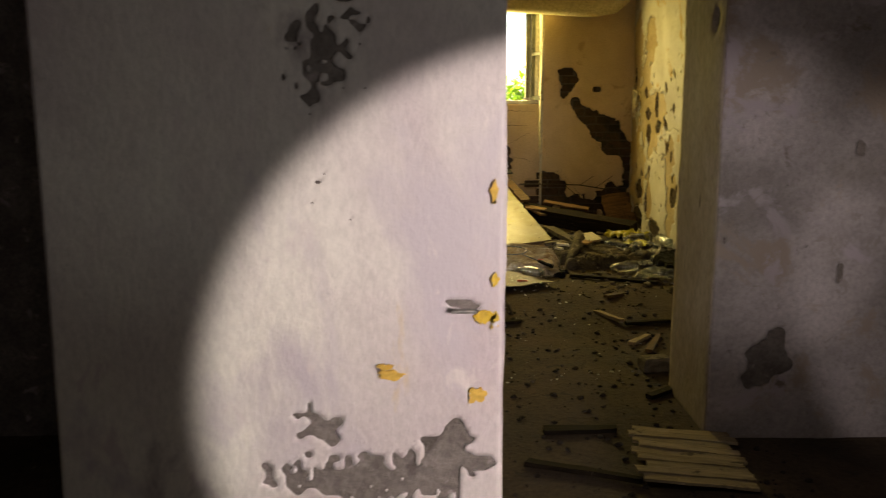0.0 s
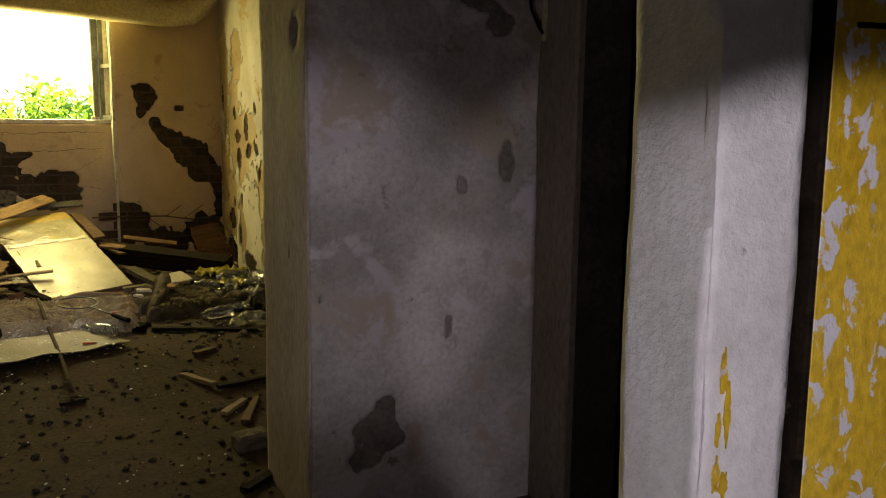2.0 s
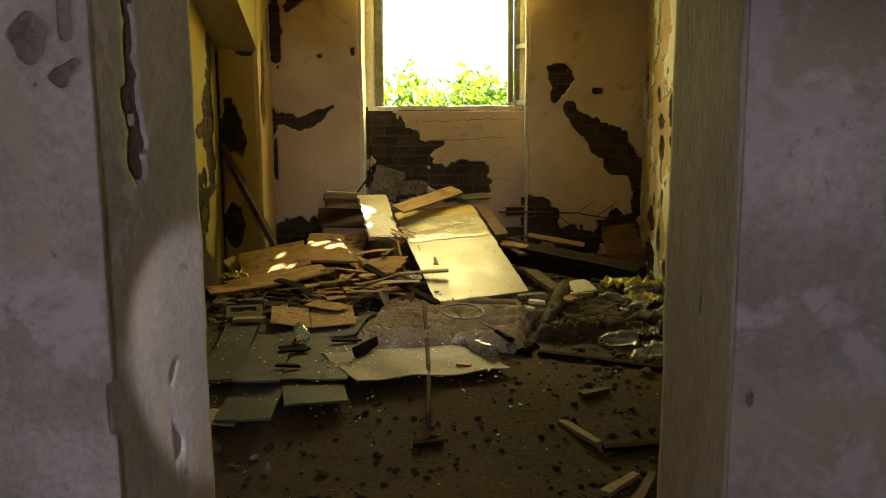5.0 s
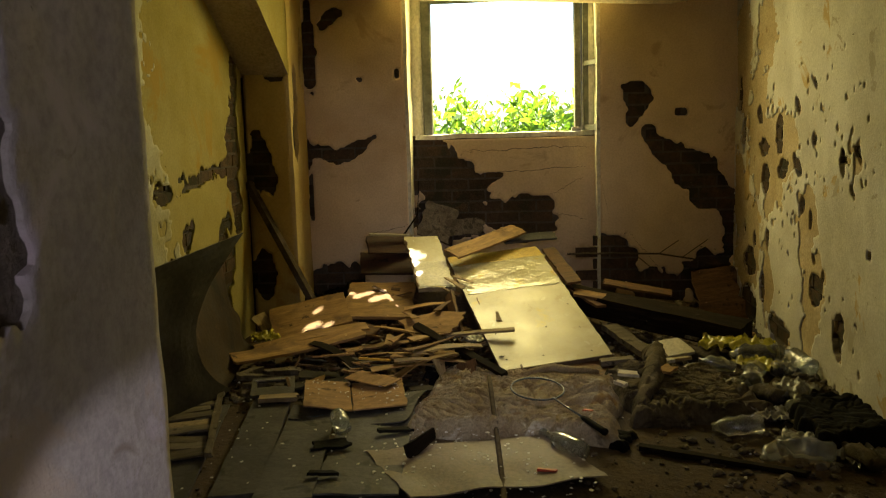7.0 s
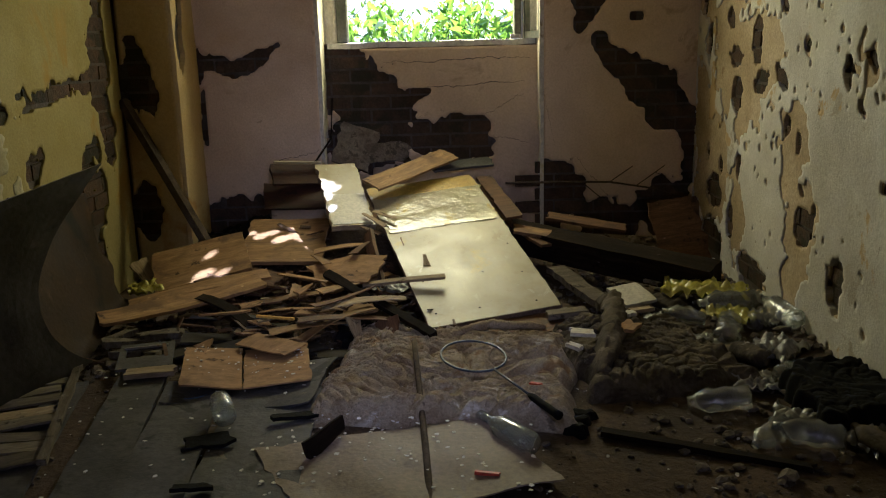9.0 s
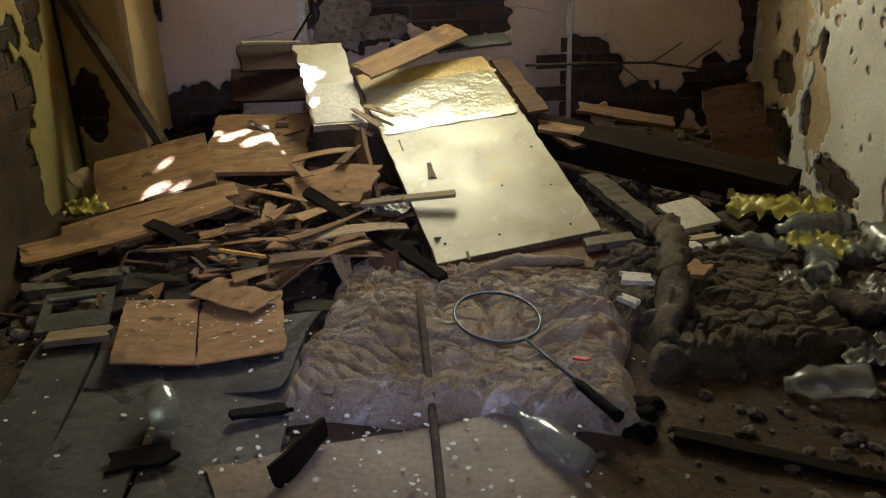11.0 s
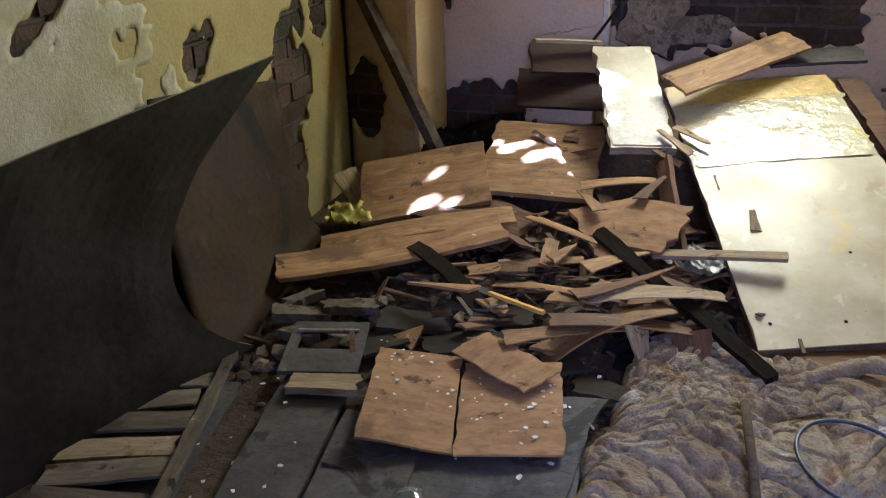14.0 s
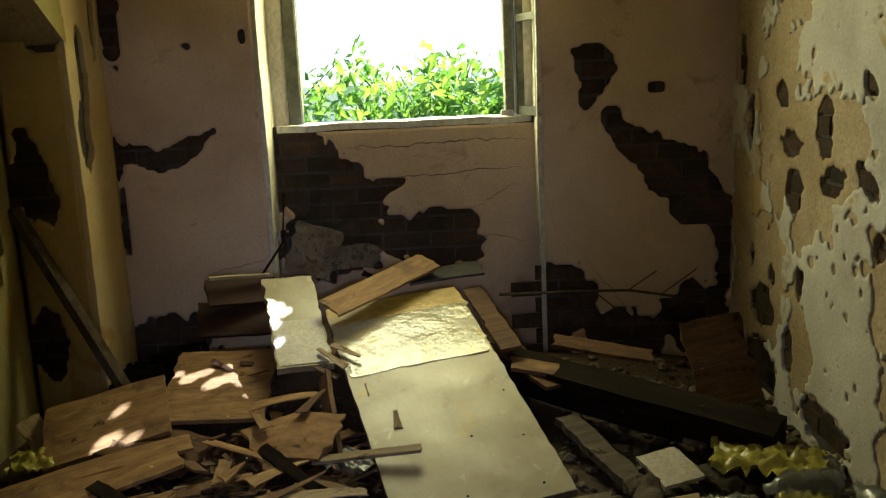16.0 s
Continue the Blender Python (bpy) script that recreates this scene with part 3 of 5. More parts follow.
north = wall("wall_north", [(X0, Y1, -0.2, -0.305, 8.72, TOP), (0.94, Y1, -0.2, X1 + 0.2, 8.72, TOP), (-0.305, 8.45, -0.2, 0.94, 8.72, 1.17), (-0.305, 8.3, 2.13, 0.94, 8.58, TOP), (-0.305, 8.52, 1.17, -0.215, 8.72, 2.13), (0.845, 8.52, 1.17, 0.94, 8.72, 2.13)],
    [((0, Y1, 0), ACROSS, OUT, X0, -0.305, -0.05, TOP, 0.016, P_NORTH_L, M_NORTH), ((0, Y1, 0), ACROSS, OUT, 0.94, X1, -0.05, TOP, 0.016, P_NORTH_R, M_NORTH),
     ((0, 8.45, 0), ACROSS, OUT, -0.305, 0.94, -0.05, 1.165, 0.016, P_APRON, M_NORTH),
     ((0, 8.52, 0), ACROSS, OUT, -0.305, -0.215, 1.17, 2.13, 0.02, [], M_NICHE, 0.012), ((0, 8.52, 0), ACROSS, OUT, 0.845, 0.94, 1.17, 2.13, 0.02, [], M_NICHE, 0.012),
     ((-0.305, 0, 0), (0, 1, 0), (1, 0, 0), 8.28, 8.72, 0, 2.13, 0.016, [(8.62, 1.9, 0.06, 0.16, 0), (8.6, 1.45, 0.04, 0.1, 0), (8.4, 0.6, 0.05, 0.12, 0)], M_NICHE), ((0.94, 0, 0), (0, 1, 0), (-1, 0, 0), 8.28, 8.72, 0, 2.13, 0.016, [(8.62, 1.9, 0.06, 0.16, 0), (8.6, 1.45, 0.04, 0.1, 0), (8.4, 0.6, 0.05, 0.12, 0)], M_NICHE)],
    "rose plaster wall with fallen patches showing brick")
bricks(north, (0, Y1, 0), ACROSS, OUT, P_NORTH_R, 17, 0.1)
bricks(north, (0, Y1, 0), ACROSS, OUT, P_NORTH_L, 10, 0.1)
bricks(north, (0, 8.45, 0), ACROSS, OUT, P_APRON, 24, 0.25)



def crack(parent, a, b, y, seed, width=0.003):
    """A jagged open crack across a plaster skin that faces the room, from (u, v) to (u, v)."""
    r, n = random.Random(seed), 46
    verts, drop = [], 0.0
    for k in range(n + 1):
        f = k / n
        drop = 0.75 * drop + r.uniform(-0.006, 0.006)
        u, v = a[0] + (b[0] - a[0]) * f, a[1] + (b[1] - a[1]) * f + drop
        d = 0.022 + 0.008 * noise.noise(Vector((u * 2.3, v * 2.3, 3))) + 0.0028 * noise.noise(Vector((u * 11, v * 11, 3)))
        w = width * (0.25 + 0.75 * math.sin(math.pi * f)) * r.uniform(0.5, 1.1)
        verts += [(u, y - d + h, v + side * w) for h, side in ((-0.0014, -1), (-0.0014, 1), (0.004, 1), (0.004, -1))]
    faces = [(4 * k + q, 4 * k + 4 + q, 4 * k + 4 + (q + 1) % 4, 4 * k + (q + 1) % 4) for k in range(n) for q in range(4)]
    part("crack", mesh_of("crack", verts, faces, M_CORE), parent)


for n, (a, b, y) in enumerate((((0.05, 1.09), (0.88, 1.1), 8.45), ((0.2, 0.94), (0.86, 0.965), 8.45), ((0.62, 0.78), (0.84, 0.9), 8.45), ((0.66, 0.66), (0.87, 0.62), 8.45), ((1.12, 0.55), (1.32, 0.3), Y1), ((1.0, 0.62), (0.93, 0.95), Y1), ((-0.6, 0.55), (-0.3, 0.62), Y1))):
    crack(north, a, b, y, 60 + n, 0.0028 if n < 2 else 0.0018)

# right wall
P_EAST = [(8.18, 1.40, 0.05, 0.12, 0), (8.05, 1.15, 0.04, 0.13, 0), (7.73, 1.27, 0.07, 0.05, 40), (7.62, 1.08, 0.10, 0.05, 0), (7.6, 0.91, 0.07, 0.09, 0), (7.35, 1.15, 0.07, 0.11, 0), (7.28, 0.98, 0.1, 0.06, 0), (7.03, 1.01, 0.09, 0.045, 30), (6.94, 0.82, 0.045, 0.045, 0), (6.81, 0.77, 0.03, 0.055, 0), (6.76, 0.59, 0.035, 0.02, 30), (6.72, 0.45, 0.09, 0.085, 0), (6.63, 0.54, 0.025, 0.03, 0), (6.38, 0.31, 0.065, 0.11, 0), (7.89, 0.41, 0.13, 0.09, 0), (7.79, 0.55, 0.04, 0.05, 0), (7.5, 0.58, 0.045, 0.07, 0), (8.02, 0.6, 0.03, 0.05, 0), (6.41, 1.05, 0.035, 0.06, 0), (6.25, 1.1, 0.06, 0.03, 35), (6.3, 0.94, 0.04, 0.018, 45), (6.77, 1.14, 0.03, 0.03, 0), (7.03, 1.3, 0.06, 0.03, 30), (6.79, 1.4, 0.05, 0.02, 35), (7.62, 0.3, 0.05, 0.1, 0), (7.9, 0.15, 0.2, 0.12, 0), (7.3, 0.12, 0.22, 0.09, 0), (6.1, 0.7, 0.03, 0.02, 0), (5.8, 1.2, 0.07, 0.05, 20)]
P_PEEL = P_EAST + [(6.84, 0.72, 0.13, 0.24, 10), (6.74, 0.45, 0.15, 0.2, 0), (6.8, 0.2, 0.1, 0.12, 0), (7.2, 1.12, 0.2, 0.16, 0), (7.45, 1.0, 0.2, 0.3, 0), (7.75, 1.2, 0.2, 0.4, 0), (7.95, 0.5, 0.3, 0.3, 0), (8.1, 1.6, 0.2, 0.4, 0), (7.6, 1.7, 0.2, 0.2, 0), (8.15, 0.8, 0.15, 0.3, 0), (7.5, 0.35, 0.12, 0.2, 0)] + smudge(6.5, 1.25, 0.7, 0.35, 80, 6, 0.006, 0.022) + smudge(6.25, 1.02, 0.12, 0.14, 24, 7, 0.006, 0.02) + smudge(6.6, 0.4, 0.6, 0.3, 36, 8, 0.006, 0.022) + smudge(7.2, 0.8, 0.5, 0.5, 40, 9, 0.008, 0.03)
P_EAST = P_EAST + smudge(6.3, 1.02, 0.1, 0.1, 9, 17, 0.008, 0.02) + smudge(6.95, 1.35, 0.3, 0.08, 8, 18, 0.008, 0.022)
east = wall("wall_east", [(X1, Y0, -0.2, 2.05, 8.72, TOP)], [((X1, 0, 0), (0, 1, 0), (-1, 0, 0), 5.0, 8.3, -0.1, TOP, 0.013, P_EAST, M_OCHRE, 0.018), ((X1, 0, 0), (0, 1, 0), (-1, 0, 0), 5.0, 8.3, -0.1, TOP, 0.013, P_PEEL, M_EAST, 0.024), ((X1, 0, 0), (0, 1, 0), (-1, 0, 0), Y0, 5.0, -0.1, TOP, 0.03, [], M_EAST, 0.024)], "pockmarked white plaster wall with ochre stains")
bricks(east, (X1, 0, 0), (0, 1, 0), (-1, 0, 0), P_EAST, 9, 0.1)

# left wall with its pier and the beam above it
P_WEST = [(7.55, 1.06, 0.16, 0.05, 12), (7.2, 1.02, 0.2, 0.035, 10), (6.95, 0.98, 0.14, 0.02, 15), (6.63, 0.96, 0.09, 0.05, 10), (7.66, 0.95, 0.05, 0.2, 0), (7.72, 1.3, 0.04, 0.25, 0), (6.88, 0.72, 0.075, 0.07, 0), (6.95, 0.78, 0.03, 0.05, 0), (7.40, 0.62, 0.08, 0.13, 0), (7.36, 0.42, 0.13, 0.2, 0), (7.52, 0.74, 0.05, 0.07, 0), (6.3, 0.9, 0.12, 0.025, 30), (6.42, 1.06, 0.05, 0.03, -30), (7.3, 0.2, 0.2, 0.2, 0)]
P_WEST += [(7.64, 1.12, 0.12, 0.26, 0), (7.68, 0.82, 0.09, 0.2, 0), (7.5, 0.5, 0.09, 0.13, 0), (7.74, 1.6, 0.06, 0.2, 0)]
P_WEST += smudge(7.2, 1.03, 0.4, 0.03, 40, 51, 0.008, 0.025) + smudge(6.5, 0.98, 0.25, 0.06, 26, 52, 0.006, 0.02) + smudge(7.65, 1.1, 0.05, 0.3, 24, 53, 0.01, 0.03)
# cut-outs of the paler skin that paints torchlight onto the wall's near part
P_TORCHLIT = P_WEST + [(7.25, 1.2, 0.62, 1.6, 0), (7.0, 1.6, 0.5, 0.5, 0), (6.6, 1.35, 0.12, 0.2, 20)] + smudge(6.6, 1.1, 0.16, 0.5, 26, 54, 0.006, 0.03) + smudge(6.3, 0.95, 0.2, 0.15, 24, 55, 0.006, 0.02)
west = wall("wall_west", [(-1.5, Y0, -0.2, X0, 8.72, TOP)], [((X0, 0, 0), (0, 1, 0), (1, 0, 0), 5.0, 7.88, -0.1, TOP, 0.014, P_WEST, M_WEST, 0.018), ((X0, 0, 0), (0, 1, 0), (1, 0, 0), 5.0, 7.4, -0.1, TOP, 0.014, P_TORCHLIT, M_TORCHLIT, 0.0194), ((X0, 0, 0), (0, 1, 0), (1, 0, 0), Y0, 5.0, -0.1, TOP, 0.03, [], M_EAST, 0.022)], "yellow plaster wall with broken patches, torchlight painted paler")
bricks(west, (X0, 0, 0), (0, 1, 0), (1, 0, 0), P_WEST, 9, 0.1)
P_PIER = [(-1.17, 1.06, 0.07, 0.19, 0), (-1.1, 0.95, 0.035, 0.1, 0), (-1.1, 1.66, 0.12, 0.035, 0), (-1.05, 1.58, 0.07, 0.03, 0), (-1.15, 1.78, 0.1, 0.02, 0), (-1.18, 0.36, 0.07, 0.17, 0)]
pier = wall("wall_pier", [(X0, 7.93, -0.2, -0.985, 8.3, TOP)], [((0, 7.93, 0), ACROSS, OUT, X0 + 0.02, -0.985, 0, TOP, 0.016, P_PIER, M_PIER), ((-0.985, 0, 0), (0, 1, 0), (1, 0, 0), 7.91, 8.28, 0, TOP, 0.016, [(8.0, 1.22, 0.05, 0.16, 0), (8.05, 1.5, 0.04, 0.2, 0), (8.2, 1.7, 0.03, 0.2, 0)], M_PIER)], "chipped plaster pier in the corner")
bricks(pier, (0, 7.93, 0), ACROSS, OUT, P_PIER, 3, 0.1, -0.985)
slope = [(x, y, z) for x in (X0, -0.965) for y, z in ((7.93, 1.58), (7.93, TOP), (6.7, TOP))]
haunch = tagged(new("ceiling_beam", mesh_of("ceiling_beam", slope, [(0, 2, 1), (3, 4, 5), (0, 3, 5, 2), (0, 1, 4, 3), (1, 2, 5, 4)], M_WEST)), "sloping plastered haunch under the ceiling", kind="structure")
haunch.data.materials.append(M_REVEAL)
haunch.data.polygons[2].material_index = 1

# thick wall with the doorway into the room
JL, JR, F = -0.082, 1.06, 3.27
P_MIDR = [(1.27, 0.20, 0.08, 0.08, 0), (1.30, 0.29, 0.04, 0.05, 0), (1.22, 0.14, 0.06, 0.05, 0), (1.56, 1.02, 0.02, 0.035, 0), (1.73, 1.1, 0.025, 0.06, 0), (1.6, 1.62, 0.12, 0.03, -15), (1.7, 1.55, 0.05, 0.04, 0), (1.07, 0.68, 0.012, 0.03, 0), (1.52, 0.55, 0.012, 0.06, 0)]
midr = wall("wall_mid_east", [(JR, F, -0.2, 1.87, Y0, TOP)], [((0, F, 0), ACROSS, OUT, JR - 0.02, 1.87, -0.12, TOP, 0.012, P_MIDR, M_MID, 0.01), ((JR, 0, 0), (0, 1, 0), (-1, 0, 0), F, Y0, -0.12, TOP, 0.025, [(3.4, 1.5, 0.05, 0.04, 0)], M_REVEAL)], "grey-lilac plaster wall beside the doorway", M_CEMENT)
P_MIDR += smudge(1.55, 1.0, 0.06, 0.12, 14, 21, 0.004, 0.014) + smudge(1.4, 0.6, 0.25, 0.3, 16, 22, 0.004, 0.012) + smudge(1.55, 1.6, 0.2, 0.07, 16, 23, 0.006, 0.02) + smudge(1.27, 0.22, 0.09, 0.09, 20, 24, 0.01, 0.03)
P_MIDL = smudge(-0.16, 1.28, 0.06, 0.06, 12, 31, 0.005, 0.016) + [(-0.17, 1.31, 0.03, 0.035, 0), (-0.1, 1.34, 0.014, 0.05, 0), (-0.12, 1.24, 0.02, 0.02, 0), (-0.02 - 0.05, 0.62, 0.008, 0.1, 0)]
midl = wall("wall_mid_west", [(-2.1, F, -0.2, JL, Y0, TOP)], [((0, F, 0), ACROSS, OUT, -0.9, JL + 0.02, -0.12, TOP, 0.013, P_MIDL, M_MID, 0.01), ((JL, 0, 0), (0, 1, 0), (1, 0, 0), F, Y0, -0.12, TOP, 0.016, smudge(3.46, 1.36, 0.03, 0.22, 34, 41, 0.01, 0.03) + smudge(3.47, 1.12, 0.05, 0.08, 20, 42, 0.01, 0.035) + smudge(3.6, 0.5, 0.03, 0.15, 10, 43), M_MID, 0.008)], "grey plaster wall beside the doorway", M_CEMENT)
lintel = tagged(new("wall_lintel", mesh_of("wall_lintel", *box(JL, F, 2.12, JR, Y0, TOP), M_MID)), "plaster lintel over the doorway", kind="structure")

# first partition: the torch-lit wall end, the jamb and the yellow door
P_NEAR = smudge(-0.2, 1.28, 0.08, 0.1, 150, 1, 0.003, 0.008) + smudge(-0.2, 1.08, 0.05, 0.12, 40, 2, 0.003, 0.006) + smudge(-0.14, 0.54, 0.18, 0.05, 330, 3, 0.003, 0.010) + smudge(-0.22, 0.63, 0.04, 0.05, 40, 4, 0.004, 0.01) + smudge(0.0, 0.58, 0.08, 0.06, 24, 5) + [(0.035, 0.857, 0.03, 0.008, -8)]
nearl = wall("wall_near_west", [(-0.67, 1.446, -0.2, 0.1, 1.6, TOP)], [((0, 1.446, 0), ACROSS, OUT, -0.67, 0.1, -0.12, TOP, 0.007, P_NEAR, M_NEAR, 0.005), ((0.1, 0, 0), (0, 1, 0), (1, 0, 0), 1.443, 1.6, -0.12, TOP, 0.02, [], M_NEAR, 0.006)], "pale peeling plaster wall end with yellow paint marks", M_CEMENT)
latch = tagged(new("latch_plate", worn_box("latch_plate", M_STEEL, 0.012, 1.424, 0.846, 0.058, 1.436, 0.852, 0.002, 8)), "small bent metal latch in the wall", "latch")
nearr = wall("wall_near_east", [(1.03, 1.52, -0.2, 1.15, 1.66, TOP)], [((0, 1.52, 0), ACROSS, OUT, 1.01, 1.15, -0.12, TOP, 0.014, [], M_JAMB), ((1.03, 0, 0), (0, 1, 0), (-1, 0, 0), 1.50, 1.66, -0.12, TOP, 0.014, [], M_JAMB)], "lumpy lilac-white plaster door jamb", M_CEMENT)
for n, (u, z, w, h) in enumerate(((0.072, 0.838, 0.018, 0.011), (0.088, 0.832, 0.008, 0.012), (0.088, 0.9, 0.006, 0.012), (-0.09, 0.735, 0.02, 0.008), (-0.1, 0.75, 0.014, 0.006), (0.06, 0.7, 0.016, 0.012), (0.085, 1.05, 0.006, 0.02))):
    part("paint_mark", blot("paint_mark", w, h, M_YDOOR if n < 3 else M_PENCIL, n), nearl, pose(u, 1.4385 - 0.005, z, 90, 0, 0))
for n, (u, z, w, h) in enumerate(((1.038, 0.93, 0.005, 0.024), (1.047, 0.877, 0.005, 0.03), (1.047, 0.779, 0.006, 0.016), (1.033, 0.855, 0.004, 0.02), (1.034, 0.795, 0.005, 0.022))):
    part("paint_mark", blot("paint_mark", w, h, M_YDOOR, n + 20), nearr, pose(u, 1.494, z, 90, 0, 0))
yellow_door = tagged(new("door_yellow", None), "yellow door with flaking paint showing lilac undercoat", "door")
yellow_door.matrix_basis = pose(1.166, 1.475, -0.1, 0, 0, -7)
part("door_leaf", worn_box("door_leaf", M_YDOOR, 0, 0, 0, 0.78, 0.04, 2.0, 0.004, 3), yellow_door)
# shadow in the gap between jamb and leaf, built as a dark strip
part("edge_strip", worn_box("edge_strip", M_DARKWOOD, -0.014, -0.004, 0, -0.001, 0.036, 2.0, 0.003, 4), yellow_door, label="dark strip standing in for the shadowed gap beside the leaf")
part("top_rail", worn_box("top_rail", M_DARKWOOD, 0.03, -0.006, 1.455, 0.78, 0.0, 1.463, 0.002, 5), yellow_door, label="dark groove line across the leaf")

# the corridor, and unseen walls added round the camera to keep daylight out of the dark rooms
# brown plaster and near-black core put the passage's shade into the colour
wall("wall_corridor_east", [(1.87, 3.03, -0.2, 2.05, 3.6, TOP), (3.1, 1.3, -0.2, 3.3, 3.6, TOP), (1.87, 3.5, -0.2, 3.3, 3.7, TOP), (1.95, 1.5, -0.2, 3.3, 1.66, TOP)], [((1.87, 0, 0), (0, 1, 0), (-1, 0, 0), 3.03, 3.27, -0.12, TOP, 0.03, [], M_REVEAL)], "corridor wall with its shade put into dark colours", M_CORE)
wall("wall_corridor_west", [(-2.3, -2.0, -0.2, -2.1, 3.9, TOP)], [((-2.1, 0, 0), (0, 1, 0), (1, 0, 0), -2.0, 3.3, -0.12, TOP, 0.08, [], M_MID)], "unseen grey plaster wall added to shut out daylight", M_REVEAL)
wall("wall_south", [(-2.3, -2.1, -0.2, 3.3, -1.9, TOP)], [((0, -1.9, 0), ACROSS, (0, 1, 0), -2.1, 2.2, -0.12, TOP, 0.08, [], M_MID)], "unseen grey plaster wall added to shut out daylight", M_REVEAL)
wall("wall_southeast", [(2.2, -2.0, -0.2, 2.4, 1.5, TOP)], [((2.2, 0, 0), (0, 1, 0), (-1, 0, 0), -1.9, 1.5, -0.12, TOP, 0.08, [], M_MID)], "unseen grey plaster wall added to shut out daylight", M_REVEAL)
wall("wall_south_room", [(-1.5, Y0 - 0.05, -0.2, -1.27, Y0 + 0.1, TOP)], [], "unseen plaster return added to close the corner", M_REVEAL)

# window: frame, open casement and sill
window = tagged(new("window_1", None), "weathered window frame without glass above a dusty sill", "window", kind="structure")
for name, b in (("window_frame", (-0.215, 8.5, 1.2, -0.15, 8.57, 2.12)), ("window_frame", (0.79, 8.5, 1.2, 0.835, 8.57, 2.12)), ("window_frame", (-0.215, 8.5, 2.06, 0.835, 8.57, 2.13))):
    part(name, worn_box(name, M_FRAME, *b, 0.006, 2), window)
sill = part("window_sill", sheet("window_sill", 1.16, 0.26, 0.03, M_SILL, 30, 8, rag=0.008, wave=0.008, seed=4), window, pose(0.33, 8.56, 1.185))
casement = part("casement", mesh_of("casement", *join(box(0, 0, 0, 0.03, 0.03, 0.86), box(0.2, 0, 0, 0.23, 0.03, 0.86), box(0.03, 0, 0, 0.2, 0.03, 0.04), box(0.03, 0, 0.42, 0.2, 0.03, 0.45), box(0.03, 0, 0.82, 0.2, 0.03, 0.86)), M_FRAME), window, pose(0.845, 8.52, 1.2, 0, 0, -70), "narrow side casement swung inward")
part("catch", worn_box("catch", M_STEEL, 0.77, 8.46, 1.2, 0.83, 8.5, 1.225, 0.003, 2), window)

# pipe below the ceiling
pts = [(-1.2 + 0.15 * k, 8.13, 2.185 - 0.034 * (k * 0.15) / 0.6) for k in range(18)]
pts += [(1.46 + 0.07 * k, 8.13 - 0.02 * k, 2.045 + 0.022 * k * k) for k in range(1, 5)]
tagged(new("ceiling_pipe", mesh_of("ceiling_pipe", *tube(pts, 0.098, 18), M_PIPE, True)), "cream-painted fat pipe below the ceiling", "pipe")
tagged(new("conduit", mesh_of("conduit", *tube([(1.85, 3.235, 1.5), (1.85, 3.235, 1.75), (1.845, 3.235, 2.34)], 0.013, 8), M_PIPE)), "thin painted conduit on the wall", "conduit")
tagged(new("cable", mesh_of("cable", *tube([(1.845, 3.235, 1.52), (1.82, 3.225, 1.54), (1.79, 3.23, 1.6), (1.78, 3.235, 1.7), (1.77, 3.24, 1.78)], 0.005, 6), M_BLACK)), "loose black cable end on the wall", "cable")

# ---- outside: shrubs, and an unseen tree added to dapple the sun ----
def leaves(places, rng, lo, hi, sizes=None):
    verts, faces = [], []
    for n, p in enumerate(places):
        s = sizes[n] if sizes else rng.uniform(lo, hi)
        m = Matrix.Translation(p) @ Euler((rng.uniform(-1.2, 1.2), rng.uniform(-1.2, 1.2), rng.uniform(0, 6.3))).to_matrix().to_4x4()
        geo = [(-s, 0, 0), (-s * 0.3, s * 0.42, 0.12 * s), (s, 0, -0.1 * s), (-s * 0.3, -s * 0.42, 0.12 * s), (s * 0.2, 0, -0.04 * s)]
        k = len(verts)
        verts += [m @ Vector(q) for q in geo]
        faces += [(k, k + 4, k + 1), (k + 1, k + 4, k + 2), (k, k + 3, k + 4), (k + 3, k + 2, k + 4)]
    return verts, faces


rng = random.Random(5)
for n, (cx, cy, w, top) in enumerate(((-0.7, 10.2, 0.75, 1.5), (0.35, 10.5, 0.75, 1.55), (1.3, 10.3, 0.75, 1.5), (-1.6, 12.2, 1.3, 1.65), (0.6, 12.4, 1.3, 1.6), (2.4, 12.2, 1.3, 1.65))):
    shrub = tagged(new("shrub", None), "bright green leafy shrub outside the window", "shrub", "shrubs outside")
    shrub.matrix_basis = pose(cx, cy, 0.3)
    stems, places = [], []
    for k in range(34):
        a, r = rng.uniform(0, 6.3), rng.uniform(0.2, 1.0) * w
        tip = Vector((math.cos(a) * r, math.sin(a) * r * 0.7, (top - 0.3) * rng.uniform(0.45, 1.0)))
        mid = tip * 0.5 + Vector((0, 0, 0.12))
        stems.append(tube([(0, 0, -0.05), mid, tip], 0.01, 5, radii=[0.014, 0.009, 0.003]))
        for _ in range(95):
            f = rng.uniform(0.25, 1.05)
            base = mid.lerp(tip, f * 2 - 1) if f > 0.5 else Vector((0, 0, 0)).lerp(mid, f * 2)
            places.append(base + Vector([rng.gauss(0, 0.08) for _ in range(3)]))
    part("stems", mesh_of("stems", *join(*stems), M_BARK), shrub)
    tagged(part("crown", mesh_of("crown", *leaves(places, rng, 0.03, 0.07), M_LEAF), shrub), kind="stuff")

